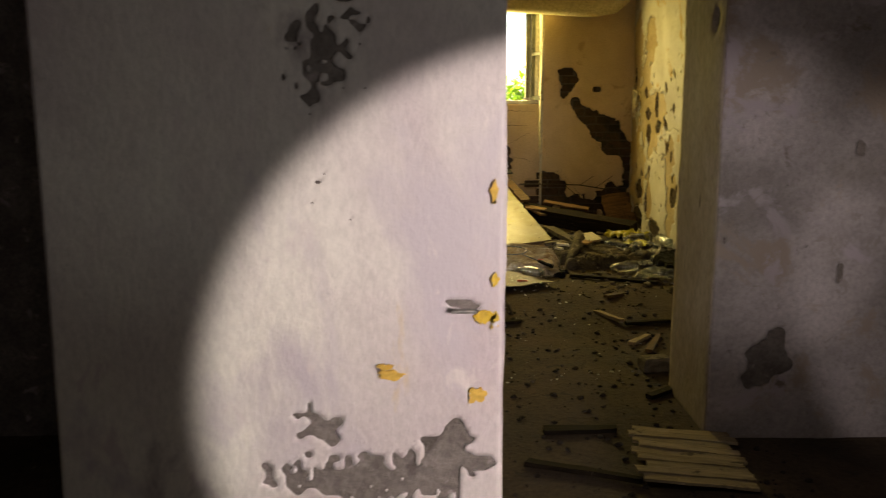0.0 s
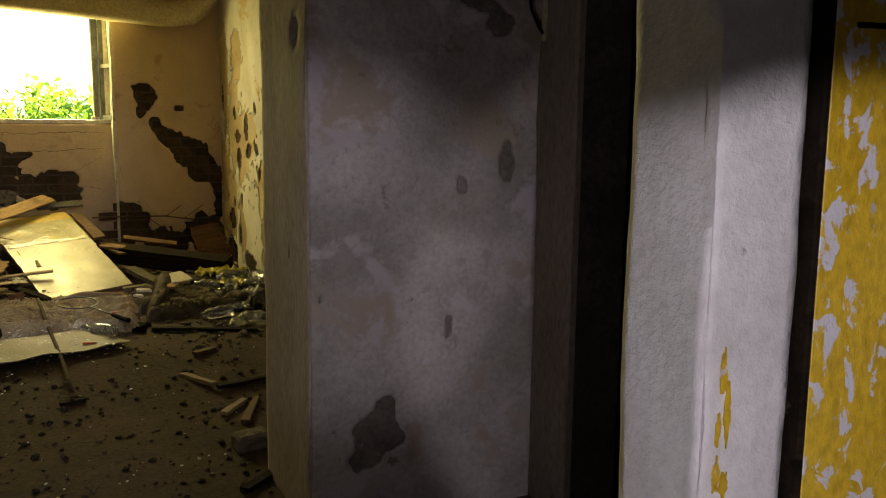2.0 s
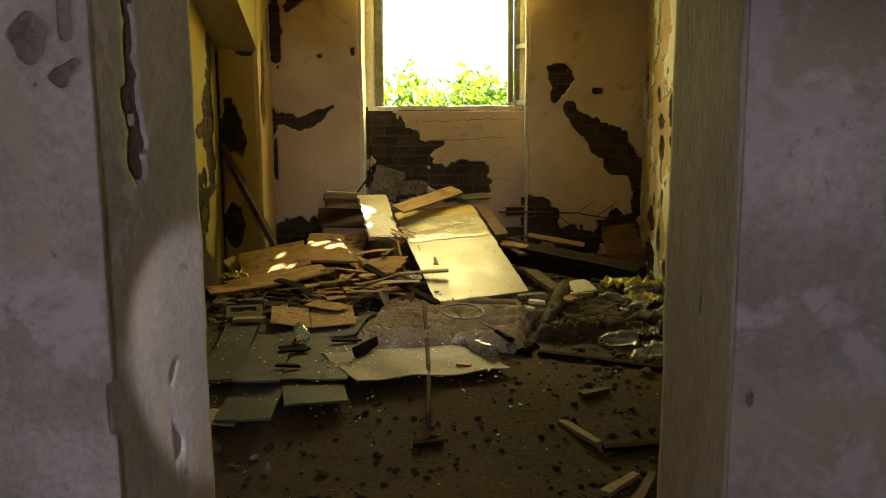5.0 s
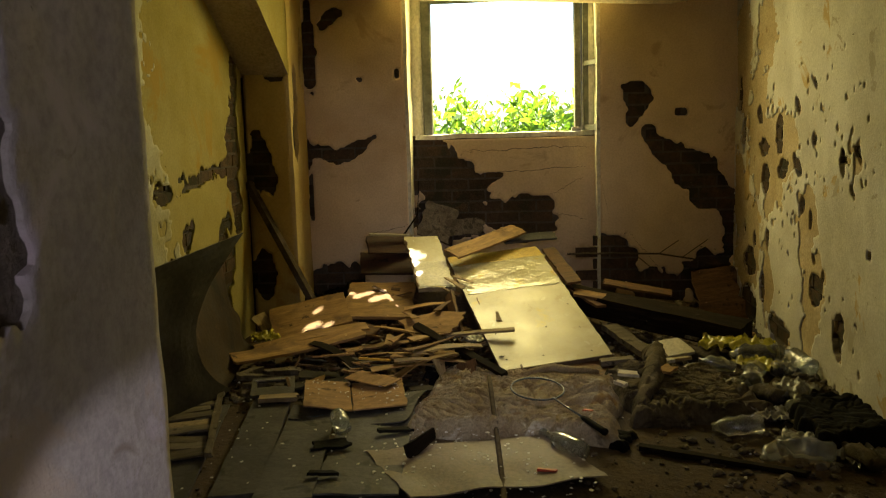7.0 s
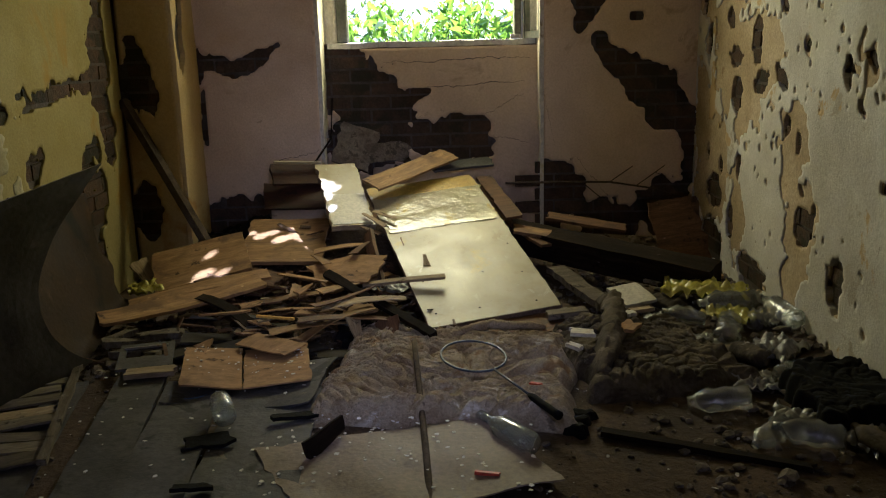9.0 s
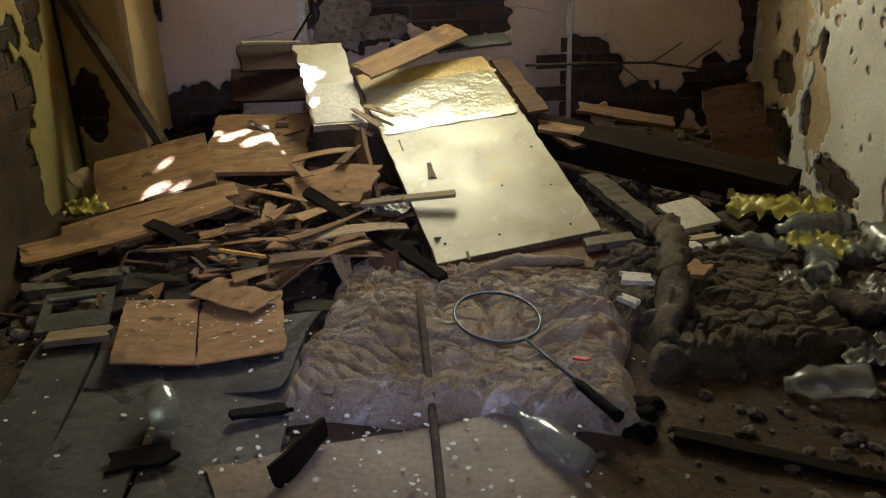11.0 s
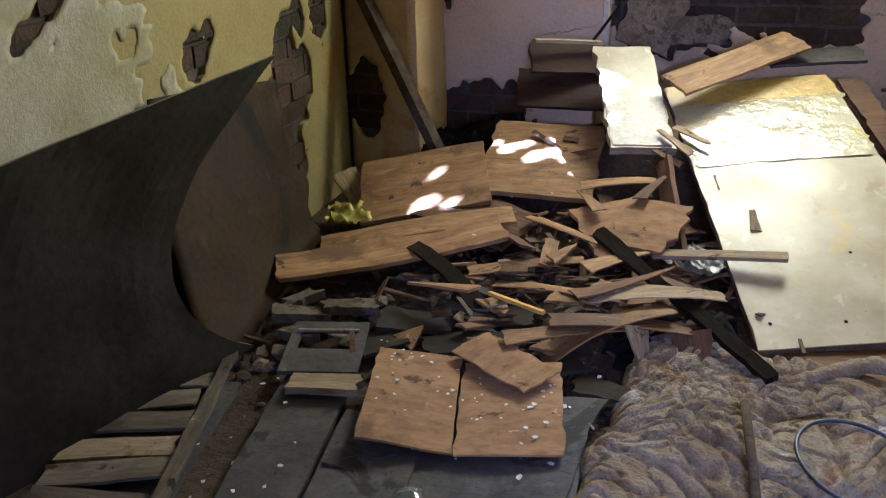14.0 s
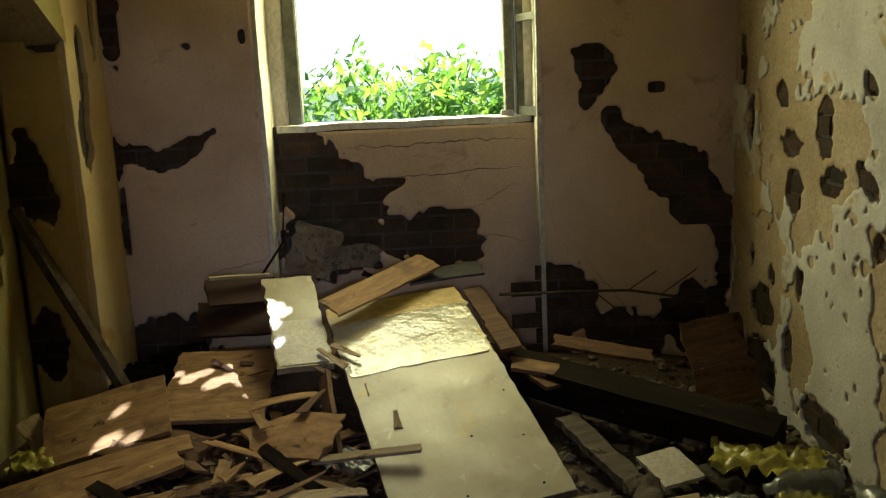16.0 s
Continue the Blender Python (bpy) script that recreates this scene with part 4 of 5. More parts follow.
tree = tagged(new("tree", None), "unseen broad-leaved tree added to dapple the sun", "tree")
tree.matrix_basis = pose(2.7, 10.9, 0.3)
# wanted sun spots (x, y, z, radius); the added crown leaves their rays free
GAPS = ((-0.596, 7.737, 0.27, 0.01), (-0.545, 7.7, 0.26, 0.022), (-0.487, 7.745, 0.27, 0.016), (-0.44, 7.665, 0.248, 0.028), (-0.4, 7.7, 0.255, 0.022), (-0.4, 7.79, 0.275, 0.015), (-0.34, 7.78, 0.274, 0.018), (-0.29, 7.77, 0.274, 0.013), (-0.34, 7.7, 0.255, 0.012), (-0.749, 7.495, 0.215, 0.013), (-0.748, 7.334, 0.153, 0.025), (-0.653, 7.343, 0.162, 0.013), (-0.518, 8.06, 0.57, 0.019), (-0.49, 8.06, 0.54, 0.012), (-0.257, 7.947, 0.495, 0.01), (-0.212, 7.8, 0.433, 0.016), (-0.18, 7.702, 0.39, 0.013))
limbs = [tube([(0, 0, -0.1), (-0.1, 0.05, 1.2), (-0.3, 0, 2.2), (-0.6, -0.1, 3.0)], 0.1, 10, radii=[0.14, 0.11, 0.09, 0.05])]
for k in range(9):
    a = (-0.1 - 0.05 * k, 0, 1.3 + 0.18 * k)
    for _ in range(60):
        b = (-0.6 - rng.uniform(0.3, 1.5), rng.uniform(-1.3, 0.9), 1.9 + rng.uniform(0.3, 1.8))
        spots = [Vector(a).lerp(Vector(b), f / 12) + Vector((2.7, 10.9, 0.3)) for f in range(13)]
        if min((p - Vector(g[:3])).cross(SUN_WAY).length for p in spots for g in GAPS) > 0.12:
            break
    limbs.append(tube([a, tuple((Vector(a) + Vector(b)) / 2 + Vector((0, 0, 0.1))), b], 0.03, 6, radii=[0.04, 0.025, 0.008]))
part("trunk", mesh_of("trunk", *join(*limbs), M_BARK), tree)
places, sizes = [], []
while len(places) < 12000:
    p = Vector((rng.uniform(-0.45, 1.15), 8.5, rng.uniform(0.9, 2.45)))
    if rng.random() < 0.6:
        p = Vector(rng.choice(GAPS)[:3]) + Vector([rng.gauss(0, 0.09) for _ in range(3)])
        p += SUN_WAY * ((8.5 - p.y) / SUN_WAY.y)
    p += SUN_WAY * rng.uniform(2.15, 2.9)
    room_left = min((p - Vector(g[:3])).cross(SUN_WAY).length - g[3] for g in GAPS)
    if room_left > 0.016:
        places.append(p - Vector((2.7, 10.9, 0.3)))
        sizes.append(min(max(room_left, 0.012), 0.07))
tagged(part("crown", mesh_of("crown", *leaves(places, rng, 0.05, 0.07, sizes), M_LEAF), tree), kind="stuff")

# ---- the heap by the window ----
door = tagged(new("cabinet_door", None), "cream laminate cabinet door, stained, lying on the heap", "cabinet door")
door.matrix_basis = pose(0.427, 7.48, 0.25, 18.1, -4.0, 16.0)
part("core", sheet("core", 0.583, 1.28, 0.02, M_EDGE, 16, 30, rag=0.003, wave=0.003), door, pose(0, 0, 0), "dark chipboard core")
part("laminate", sheet("laminate", 0.58, 1.276, 0.003, M_CREAM, 16, 34, rag=0.004, wave=0.003), door, pose(0, 0, 0.0125), "glossy cream face with cracks")
part("peeling_film", sheet("peeling_film", 0.56, 0.36, 0.0015, M_FILM, 30, 22, rag=0.012, wave=0.003, seed=8), door, pose(0.005, 0.325, 0.0158), "glossy wrinkled film on the upper half")
# the yellow wall's reflection along the top edge, painted as a strip
part("reflection_strip", sheet("reflection_strip", 0.575, 0.13, 0.002, M_YELLOW_SHEEN, 16, 4, rag=0.008, wave=0.001, seed=5), door, pose(0.002, 0.572, 0.0152), "yellow reflection painted as a strip along the top edge")
HOLE = mesh_of("screw_hole", *lathe([(0.0, 0.0), (0.005, 0.001), (0.0045, 0.0022), (0.0, 0.0026)], 8), M_BLACK)
for u, w in ((-0.24, -0.55), (-0.05, -0.56), (0.2, -0.58), (0.22, -0.35), (0.24, -0.1), (0.22, 0.2), (-0.2, 0.05), (-0.23, -0.3), (0.23, 0.5), (0.05, -0.3)):
    part("screw_hole", HOLE, door, pose(u, w, 0.0125))
under = board("chipboard_panel", "bare chipboard panel under the cream door", "board", 0.5, 0.5, 0.018, (0.62, 6.98, 0.04), (4, -2, 12), M_BROWN, nx=10, ny=10, rag=0.01, seed=2)
white = board("shelf_board", "narrow off-white laminate panel with chipped end", "board", 0.214, 0.59, 0.03, (-0.135, 7.862, 0.428), (23.5, 1.3, 15.9), M_CREAM, nx=8, ny=18, rag=0.010, wave=0.004, seed=3, edge=M_LATH)
part("face", sheet("face", 0.2, 0.27, 0.002, M_TILE, 6, 10, rag=0.004, wave=0.001, seed=31), white, pose(0, -0.15, 0.0185), "dull white lower face")
board("plywood_piece", "yellowish plywood strip on the heap", "board", 0.56, 0.137, 0.012, (0.213, 8.02, 0.535), (17, -10.5, 42.7), M_PLY, seed=4, rag=0.008)
board("grey_plate", "dark grey flat plate behind the door", "plate", 0.34, 0.12, 0.012, (0.48, 8.2, 0.53), (14, -3, 12), M_GREY, seed=5)
board("brown_strip", "reddish brown board strip beside the door", "board", 0.085, 0.466, 0.015, (0.668, 7.928, 0.392), (18.1, -3.4, 17), M_BROWN, nx=4, ny=14, seed=6)
board("brown_strip", "reddish brown broken board on the floor", "board", 0.14, 0.34, 0.015, (0.82, 7.72, 0.24), (12, 4, 35), M_BROWN, nx=4, ny=12, seed=61)
board("wood_board", "brown wooden board leaning, lit by sun spots", "board", 0.45, 0.343, 0.018, (-0.788, 7.457, 0.188), (19.1, -10.0, 16.1), M_PLY, nx=14, ny=10, seed=7)
board("wood_board", "brown wooden board with a dark knot, sun-dappled", "board", 0.40, 0.5, 0.018, (-0.413, 7.668, 0.237), (12.8, 1.5, 4.7), M_PLY, nx=14, ny=12, seed=8)
board("wood_board", "dark red-brown board on edge in the heap", "board", 0.46, 0.18, 0.016, (-0.37, 8.09, 0.39), (40, 3, 12), M_REDWOOD, nx=12, ny=6, seed=9)
board("wooden_drawer", "red-brown veneered drawer side on the heap", "drawer", 0.315, 0.12, 0.02, (-0.406, 8.115, 0.505), (55, 5.8, 30), M_REDWOOD, nx=8, ny=4, seed=10)
board("cream_slat", "cream-painted slat on the heap", "slat", 0.275, 0.019, 0.012, (-0.411, 8.103, 0.575), (10, 5.8, 34.3), M_CREAM, nx=8, ny=2, seed=11, rag=0.002)
board("long_plank", "long warped brown plank on the floor", "plank", 0.70, 0.15, 0.014, (-0.735, 7.0, 0.125), (6.6, -5.3, 29), M_PLY, nx=18, ny=5, curl=0.012, seed=12)
board("long_plank", "long warped brown plank on the floor", "plank", 0.62, 0.10, 0.014, (-0.70, 7.14, 0.15), (8, -6, 24), M_PLY, nx=18, ny=4, curl=-0.012, seed=13)
board("brown_board", "broken brown board in the heap", "board", 0.24, 0.26, 0.014, (-0.08, 7.25, 0.17), (14, -6, 30), M_CARD, nx=10, ny=10, rag=0.014, seed=14)
board("brown_board", "broken brown board under the heap", "board", 0.36, 0.22, 0.014, (-0.55, 7.3, 0.14), (10, 5, -20), M_BROWN, nx=10, ny=8, rag=0.014, seed=15)
board("pale_stick", "pale flat wooden stick across the door", "stick", 0.362, 0.035, 0.012, (0.211, 7.105, 0.172), (10, -4.1, 1.7), M_LATH, nx=10, ny=2, rag=0.003, seed=16)
board("pencil_stick", "thin yellow wooden stick", "stick", 0.21, 0.012, 0.01, (-0.298, 6.78, 0.115), (0, -5.3, -33), M_PENCIL, nx=6, ny=2, rag=0.001, seed=17)
board("black_bar", "charred black batten in the heap", "batten", 0.36, 0.034, 0.024, (0.23, 6.74, 0.115), (20, 10, -47), M_DARKWOOD, nx=14, ny=2, seed=18)
board("black_bar", "charred batten end among the veneer", "batten", 0.3, 0.045, 0.02, (-0.02, 6.99, 0.18), (25, 13, -42), M_DARKWOOD, nx=12, ny=2, taper=0.3, seed=181)
board("black_bar", "bent charred strip in the heap", "batten", 0.42, 0.05, 0.012, (-0.55, 6.92, 0.13), (10, 8, -40), M_DARKWOOD, nx=12, ny=2, curl=-0.03, seed=19)
board("black_bar", "dark weathered post beside the cream door", "batten", 0.5, 0.06, 0.02, (0.06, 7.35, 0.2), (60, 20, -78), M_BROWN, nx=12, ny=3, seed=20)
veneer = ((0.02, 6.72, 0.13, 15, 0.42, 0.07, 0.05), (-0.12, 6.66, 0.12, 28, 0.36, 0.06, 0.04), (-0.2, 6.88, 0.12, -8, 0.38, 0.05, 0.03), (-0.02, 6.86, 0.17, 35, 0.3, 0.06, -0.03), (-0.32, 7.0, 0.13, 20, 0.34, 0.05, 0.02), (0.12, 6.62, 0.06, -70, 0.2, 0.07, 0.03), (0.24, 6.68, 0.05, -60, 0.2, 0.08, 0.03), (-0.05, 7.0, 0.18, 50, 0.26, 0.06, 0.02), (-0.25, 7.2, 0.17, -35, 0.3, 0.04, 0.01), (0.0, 7.42, 0.26, 70, 0.22, 0.05, 0.02), (-0.12, 7.45, 0.25, 10, 0.24, 0.06, 0.03), (-0.2, 7.35, 0.22, 120, 0.2, 0.05, 0.02))
for n, (x, y, z, turn, L, W, c) in enumerate(veneer):
    board("veneer_strip", "curled brown veneer strip peeled off a board", "veneer strip", L, W, 0.004, (x, y, z), (8 * math.sin(n * 2), 6 * math.cos(n), turn), M_PLY if n % 3 else M_BROWN, "curled veneer strips", nx=14, ny=3, curl=-c * 0.3, rag=0.004, wave=0.003, taper=0.85 if n % 2 else 0.3, seed=30 + n)
for n, (x, y, z, turn, L) in enumerate(((0.04, 7.62, 0.345, 140, 0.16), (0.09, 7.66, 0.36, -35, 0.15), (0.03, 7.7, 0.34, 80, 0.12), (0.3, 7.3, 0.214, 100, 0.09), (0.02, 7.58, 0.3, 150, 0.12), (0.19, 7.44, 0.254, 105, 0.13))):
    board("wood_splinter", "short brown wooden splinter on the heap", "splinter", L, 0.03 if n < 5 else 0.008, 0.005, (x, y, z), (18 * math.cos(radians(turn - 16)), -4 - 18 * math.sin(radians(turn - 16)), turn), M_LATH if n in (0, 1, 3) else M_BROWN, "splinters by the door", nx=8, ny=2, taper=0.5, rag=0.006, seed=50 + n)

shards = random.Random(21)
for n in range(34):
    x, y = shards.gauss(-0.18, 0.26), shards.gauss(7.1, 0.24)
    L, W = shards.uniform(0.07, 0.22), shards.uniform(0.025, 0.09)
    board("wood_shard", "splintered shard of brown board in the heap", "wood shard", L, W, 0.008, (x, y, ground(x, y) + shards.uniform(0.03, 0.10)), (shards.uniform(-22, 22), shards.uniform(-18, 18), shards.uniform(0, 360)), (M_PLY, M_BROWN, M_CARD)[n % 3], "wood shards in the heap", nx=8, ny=3, rag=0.007, taper=shards.choice((0.2, 0.6, 0.9)), wave=0.003, seed=400 + n)

board("veneer_strip", "arched brown veneer sheet propped over a hollow", "veneer strip", 0.38, 0.11, 0.004, (-0.06, 6.7, 0.12), (-10, -15, 33), M_PLY, "curled veneer strips", nx=18, ny=4, curl=-0.03, rag=0.005, wave=0.004, taper=0.3, seed=421)
board("veneer_strip", "pale veneer sheet lying over the broken boards", "veneer strip", 0.34, 0.09, 0.004, (0.06, 6.84, 0.165), (6, -3, 6), M_LATH, "curled veneer strips", nx=18, ny=4, curl=-0.012, rag=0.006, wave=0.004, taper=0.6, seed=422)
board("wood_shard", "pale pointed shard hanging from the heap", "wood shard", 0.15, 0.07, 0.008, (0.05, 6.66, 0.075), (-20, 52, -62), M_LATH, "wood shards in the heap", nx=8, ny=3, rag=0.006, taper=0.8, seed=423)
board("wood_shard", "rounded brown shard at the foot of the heap", "wood shard", 0.12, 0.1, 0.01, (0.17, 6.7, 0.07), (30, 40, -75), M_BROWN, "wood shards in the heap", nx=8, ny=5, rag=0.01, taper=0.3, seed=424)
board("brown_board", "torn brown hardboard piece on the heap", "board", 0.2, 0.24, 0.008, (0.0, 7.22, 0.2), (16, -4, -18), M_CARD, nx=10, ny=10, rag=0.014, seed=425)
bits = random.Random(77)
for n in range(26):
    x, y = bits.gauss(-0.05, 0.16), bits.gauss(7.42, 0.13)
    board("wood_shard", "small torn flake of brown board in the heap", "wood shard", bits.uniform(0.04, 0.1), bits.uniform(0.02, 0.06), 0.005, (x, y, ground(x, y) + bits.uniform(0.05, 0.1)), (bits.uniform(-30, 30), bits.uniform(-25, 25), bits.uniform(0, 360)), (M_BROWN, M_PLY, M_LATH, M_BROWN)[n % 4], "wood shards in the heap", nx=6, ny=3, rag=0.008, taper=bits.choice((0.2, 0.6, 0.9)), wave=0.004, seed=500 + n)
for n in range(20):
    x, y = bits.gauss(-0.32, 0.2), bits.gauss(6.82, 0.08)
    board("wood_shard", "narrow dusty splinter at the foot of the heap", "wood shard", bits.uniform(0.08, 0.2), bits.uniform(0.012, 0.035), 0.006, (x, y, ground(x, y) + bits.uniform(0.03, 0.06)), (bits.uniform(-15, 15), bits.uniform(-10, 10), bits.uniform(-30, 50)), (M_BROWN, M_GREY, M_LATH)[n % 3], "wood shards in the heap", nx=8, ny=2, rag=0.005, taper=bits.choice((0.2, 0.6, 0.9)), wave=0.003, seed=540 + n)

for n, (x, y, z, L, W, turn) in enumerate(((-0.88, 6.66, 0.06, 0.16, 0.075, 24), (-0.75, 6.72, 0.07, 0.15, 0.055, 14), (-0.84, 6.58, 0.045, 0.09, 0.06, -20), (-0.92, 6.74, 0.06, 0.1, 0.05, 50))):
    board("plaster_slab", "pale flat slab of fallen plaster at the foot of the heap", "plaster slab", L, W, 0.026, (x, y, z), (7 * math.sin(n * 2), 5 * math.cos(n), turn), M_STONE, "fallen plaster slabs", nx=9, ny=6, rag=0.016, wave=0.012, taper=0.3, seed=640 + n)
for n, (x, y, z, L, W, turn) in enumerate(((-0.56, 6.72, 0.05, 0.2, 0.13, 12), (-0.4, 6.64, 0.05, 0.22, 0.1, 24), (-0.34, 6.78, 0.07, 0.18, 0.12, -8), (-0.16, 6.6, 0.045, 0.16, 0.1, 30), (-0.62, 6.6, 0.04, 0.14, 0.1, 40), (-0.02, 6.52, 0.04, 0.14, 0.08, -20))):
    board("dark_slab", "broken dark grey board at the foot of the heap", "board", L, W, 0.012, (x, y, z), (6 * math.sin(n * 3), 5 * math.cos(n * 2), turn), M_TIN, "dark broken boards", nx=10, ny=6, rag=0.014, wave=0.008, taper=0.25, seed=660 + n)
board("wood_piece", "short weathered board end beside the cream door", "board", 0.17, 0.07, 0.025, (0.9, 6.9, 0.07), (0, -4, 8), M_DULL, nx=8, ny=4, rag=0.006, seed=681)
board("wood_piece", "short broken plank leaning on the beam", "board", 0.26, 0.09, 0.016, (0.86, 7.66, 0.25), (10, 8, -14), M_PLY, nx=10, ny=4, rag=0.01, seed=682)

# right of the heap
board("roof_beam", "long charred timber beam on the floor", "timber beam", 1.12, 0.14, 0.13, (1.14, 7.5, 0.17), (8, 4.3, -37), M_DARKWOOD, nx=20, ny=4, rag=0.006, wave=0.006, seed=70)
board("dark_slab", "dark narrow board lying beside the beam", "board", 0.084, 0.5, 0.03, (1.006, 7.264, 0.08), (6, 0, 20), M_DULL, nx=4, ny=12, seed=71)
board("rusty_sheet", "rust-brown sheet leaning in the corner", "sheet", 0.277, 0.36, 0.008, (1.595, 7.82, 0.2), (66.7, -4.0, 14.6), M_BROWN, nx=10, ny=10, rag=0.012, wave=0.02, seed=72)
board("brown_board", "brown board on the rubble by the wall", "board", 0.4, 0.12, 0.014, (1.12, 7.85, 0.26), (6, 8, -14), M_BROWN, nx=10, ny=4, rag=0.012, seed=73)
board("white_tile", "broken off-white tile on the rubble", "tile", 0.15, 0.17, 0.014, (1.21, 7.1, 0.085), (12, -4, 20), M_TILE, nx=6, ny=6, rag=0.006, wave=0.001, seed=74)
twig_main = tube([(0.72, 8.2, 0.42), (1.0, 8.2, 0.42), (1.3, 8.22, 0.41), (1.55, 8.2, 0.37), (1.7, 8.18, 0.32)], 0.006, 6, radii=[0.007, 0.007, 0.006, 0.005, 0.003])
twigs = [tube([(1.3, 8.22, 0.41), (1.42, 8.19, 0.5)], 0.003, 5), tube([(1.45, 8.21, 0.39), (1.6, 8.2, 0.5)], 0.003, 5), tube([(1.55, 8.2, 0.46), (1.6, 8.18, 0.44)], 0.002, 5), tube([(1.15, 8.2, 0.41), (1.28, 8.19, 0.3)], 0.003, 5)]
tagged(new("dry_branch", mesh_of("dry_branch", *join(twig_main, *twigs), M_BARK)), "thin dry branch along the far wall", "branch")
tagged(new("leaning_pole", mesh_of("leaning_pole", *join(moved(box(-0.43, -0.027, -0.018, 0.43, 0.027, 0.018), pose(-1.045, 7.84, 0.565, 0, 61.4, -11.6))), M_BARK)), "weathered batten leaning in the corner", "pole")
tagged(new("bent_rod", mesh_of("bent_rod", *tube([(-0.42, 8.2, 0.4), (-0.34, 8.2, 0.55), (-0.25, 8.3, 0.68), (-0.24, 8.36, 0.9)], 0.006, 6), M_DARKWOOD)), "thin dark rod bent up the wall", "rod")
for n, (x, z, w, h, turn) in enumerate(((-0.12, 0.62, 0.22, 0.24, 20), (0.05, 0.585, 0.24, 0.11, -3))):
    board("plaster_slab", "pale slab of fallen plaster under the window", "plaster slab", w, h, 0.02, (x, 8.38, z), (72, turn, 4), M_STONE, "fallen plaster slabs", nx=8, ny=8, rag=0.02, seed=80 + n)

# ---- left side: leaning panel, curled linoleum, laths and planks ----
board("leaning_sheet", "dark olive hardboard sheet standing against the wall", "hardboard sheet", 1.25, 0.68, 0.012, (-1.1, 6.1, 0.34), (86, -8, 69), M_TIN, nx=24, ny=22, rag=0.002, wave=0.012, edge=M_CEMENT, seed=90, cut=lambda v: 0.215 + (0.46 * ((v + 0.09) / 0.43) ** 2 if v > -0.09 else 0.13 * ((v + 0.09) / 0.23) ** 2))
def curled_sheet():
    """A limp sheet whose foot has slid out from the wall it leans on."""
    foot, top = (Vector((-0.96, 6.4, 0.03)), Vector((-1.06, 7.22, 0.07))), (Vector((-1.235, 6.6, 0.66)), Vector((-1.235, 7.32, 0.56)))
    n, verts = 22, []
    for side in (0.004, -0.004):
        for j in range(n + 1):
            for i in range(n + 1):
                u, v = i / n, j / n
                a, b = foot[0].lerp(foot[1], u), top[0].lerp(top[1], u)
                p = a.lerp(b, v)
                p.x = a.x + (b.x - a.x) * v ** 0.55 + 0.02 * noise.noise(p * 5)
                if i == n:
                    p.y += 0.09 * noise.noise(Vector((0, v * 4.5, 2))) - 0.05 * v
                if j == 0:
                    p.z += 0.03 * noise.noise(Vector((u * 5, 0, 7)))
                verts.append(p + Vector((side, 0, 0)))
    k = (n + 1) ** 2
    at = lambda i, j: j * (n + 1) + i
    faces = []
    for j in range(n):
        for i in range(n):
            q = (at(i, j), at(i + 1, j), at(i + 1, j + 1), at(i, j + 1))
            faces += [q, tuple(m + k for m in reversed(q))]
    loop = [at(i, 0) for i in range(n)] + [at(n, j) for j in range(n)] + [at(i, n) for i in range(n, 0, -1)] + [at(0, j) for j in range(n, 0, -1)]
    faces += [(b, a, a + k, b + k) for a, b in zip(loop, loop[1:] + loop[:1])]
    return mesh_of("curled_sheet", verts, faces, M_CURL, True)


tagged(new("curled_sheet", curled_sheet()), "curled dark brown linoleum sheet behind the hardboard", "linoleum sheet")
board("box_end", "small brown board tipped in the corner by the bag", "board", 0.16, 0.09, 0.015, (-1.06, 7.48, 0.13), (20, 40, -30), M_LATH, nx=8, ny=4, rag=0.008, seed=92)
lath_panel = tagged(new("lath_panel", None), "panel of old laths nailed to a batten", "lath panel")
lath_panel.matrix_basis = pose(-0.98, 6.02, 0.04, 0, 0, 18)
for n in range(8):
    part("lath", sheet("lath", 0.26, 0.07, 0.008, M_LATH if n in (4,) else M_DULL, 8, 3, rag=0.005, wave=0.008, seed=100 + n), lath_panel, pose(-0.02 + 0.01 * math.sin(n * 3), -0.36 + 0.09 * n, 0.006 * (n % 2), 0, 4 * math.sin(n), 5 * math.cos(n * 2)))
part("batten", sheet("batten", 0.8, 0.026, 0.02, M_DULL, 20, 2, rag=0.01, wave=0.006, seed=110), lath_panel, pose(0.13, -0.02, 0.012, 0, 0, 88))
floor_boards = ((-0.63, 5.9, 0.17, 1.1, 99, 0.016), (-0.84, 5.75, 0.12, 1.2, 101, 0.012), (-0.42, 5.8, 0.2, 1.0, 97, 0.01), (-0.16, 5.9, 0.3, 1.05, 93, 0.008), (-0.35, 5.25, 0.22, 0.6, 95, 0.01), (-0.52, 4.95, 0.16, 0.5, 80, 0.012), (-0.14, 5.42, 0.26, 0.6, 104, 0.01))
for n, (x, y, w, L, turn, t) in enumerate(floor_boards):
    board("floor_board", "dusty grey board lying on the floor", "board", L, w, t, (x, y, ground(x, y) + 0.022 + 0.006 * (n % 3)), (0, 0, turn), M_GREY, "grey boards on the floor", nx=16, ny=4, rag=0.006, wave=0.006, seed=120 + n)
frame_box = tagged(new("slotted_frame", None), "grey slotted metal frame on the boards", "metal frame")
frame_box.matrix_basis = pose(-0.74, 6.52, 0.05, 4, 0, 14)
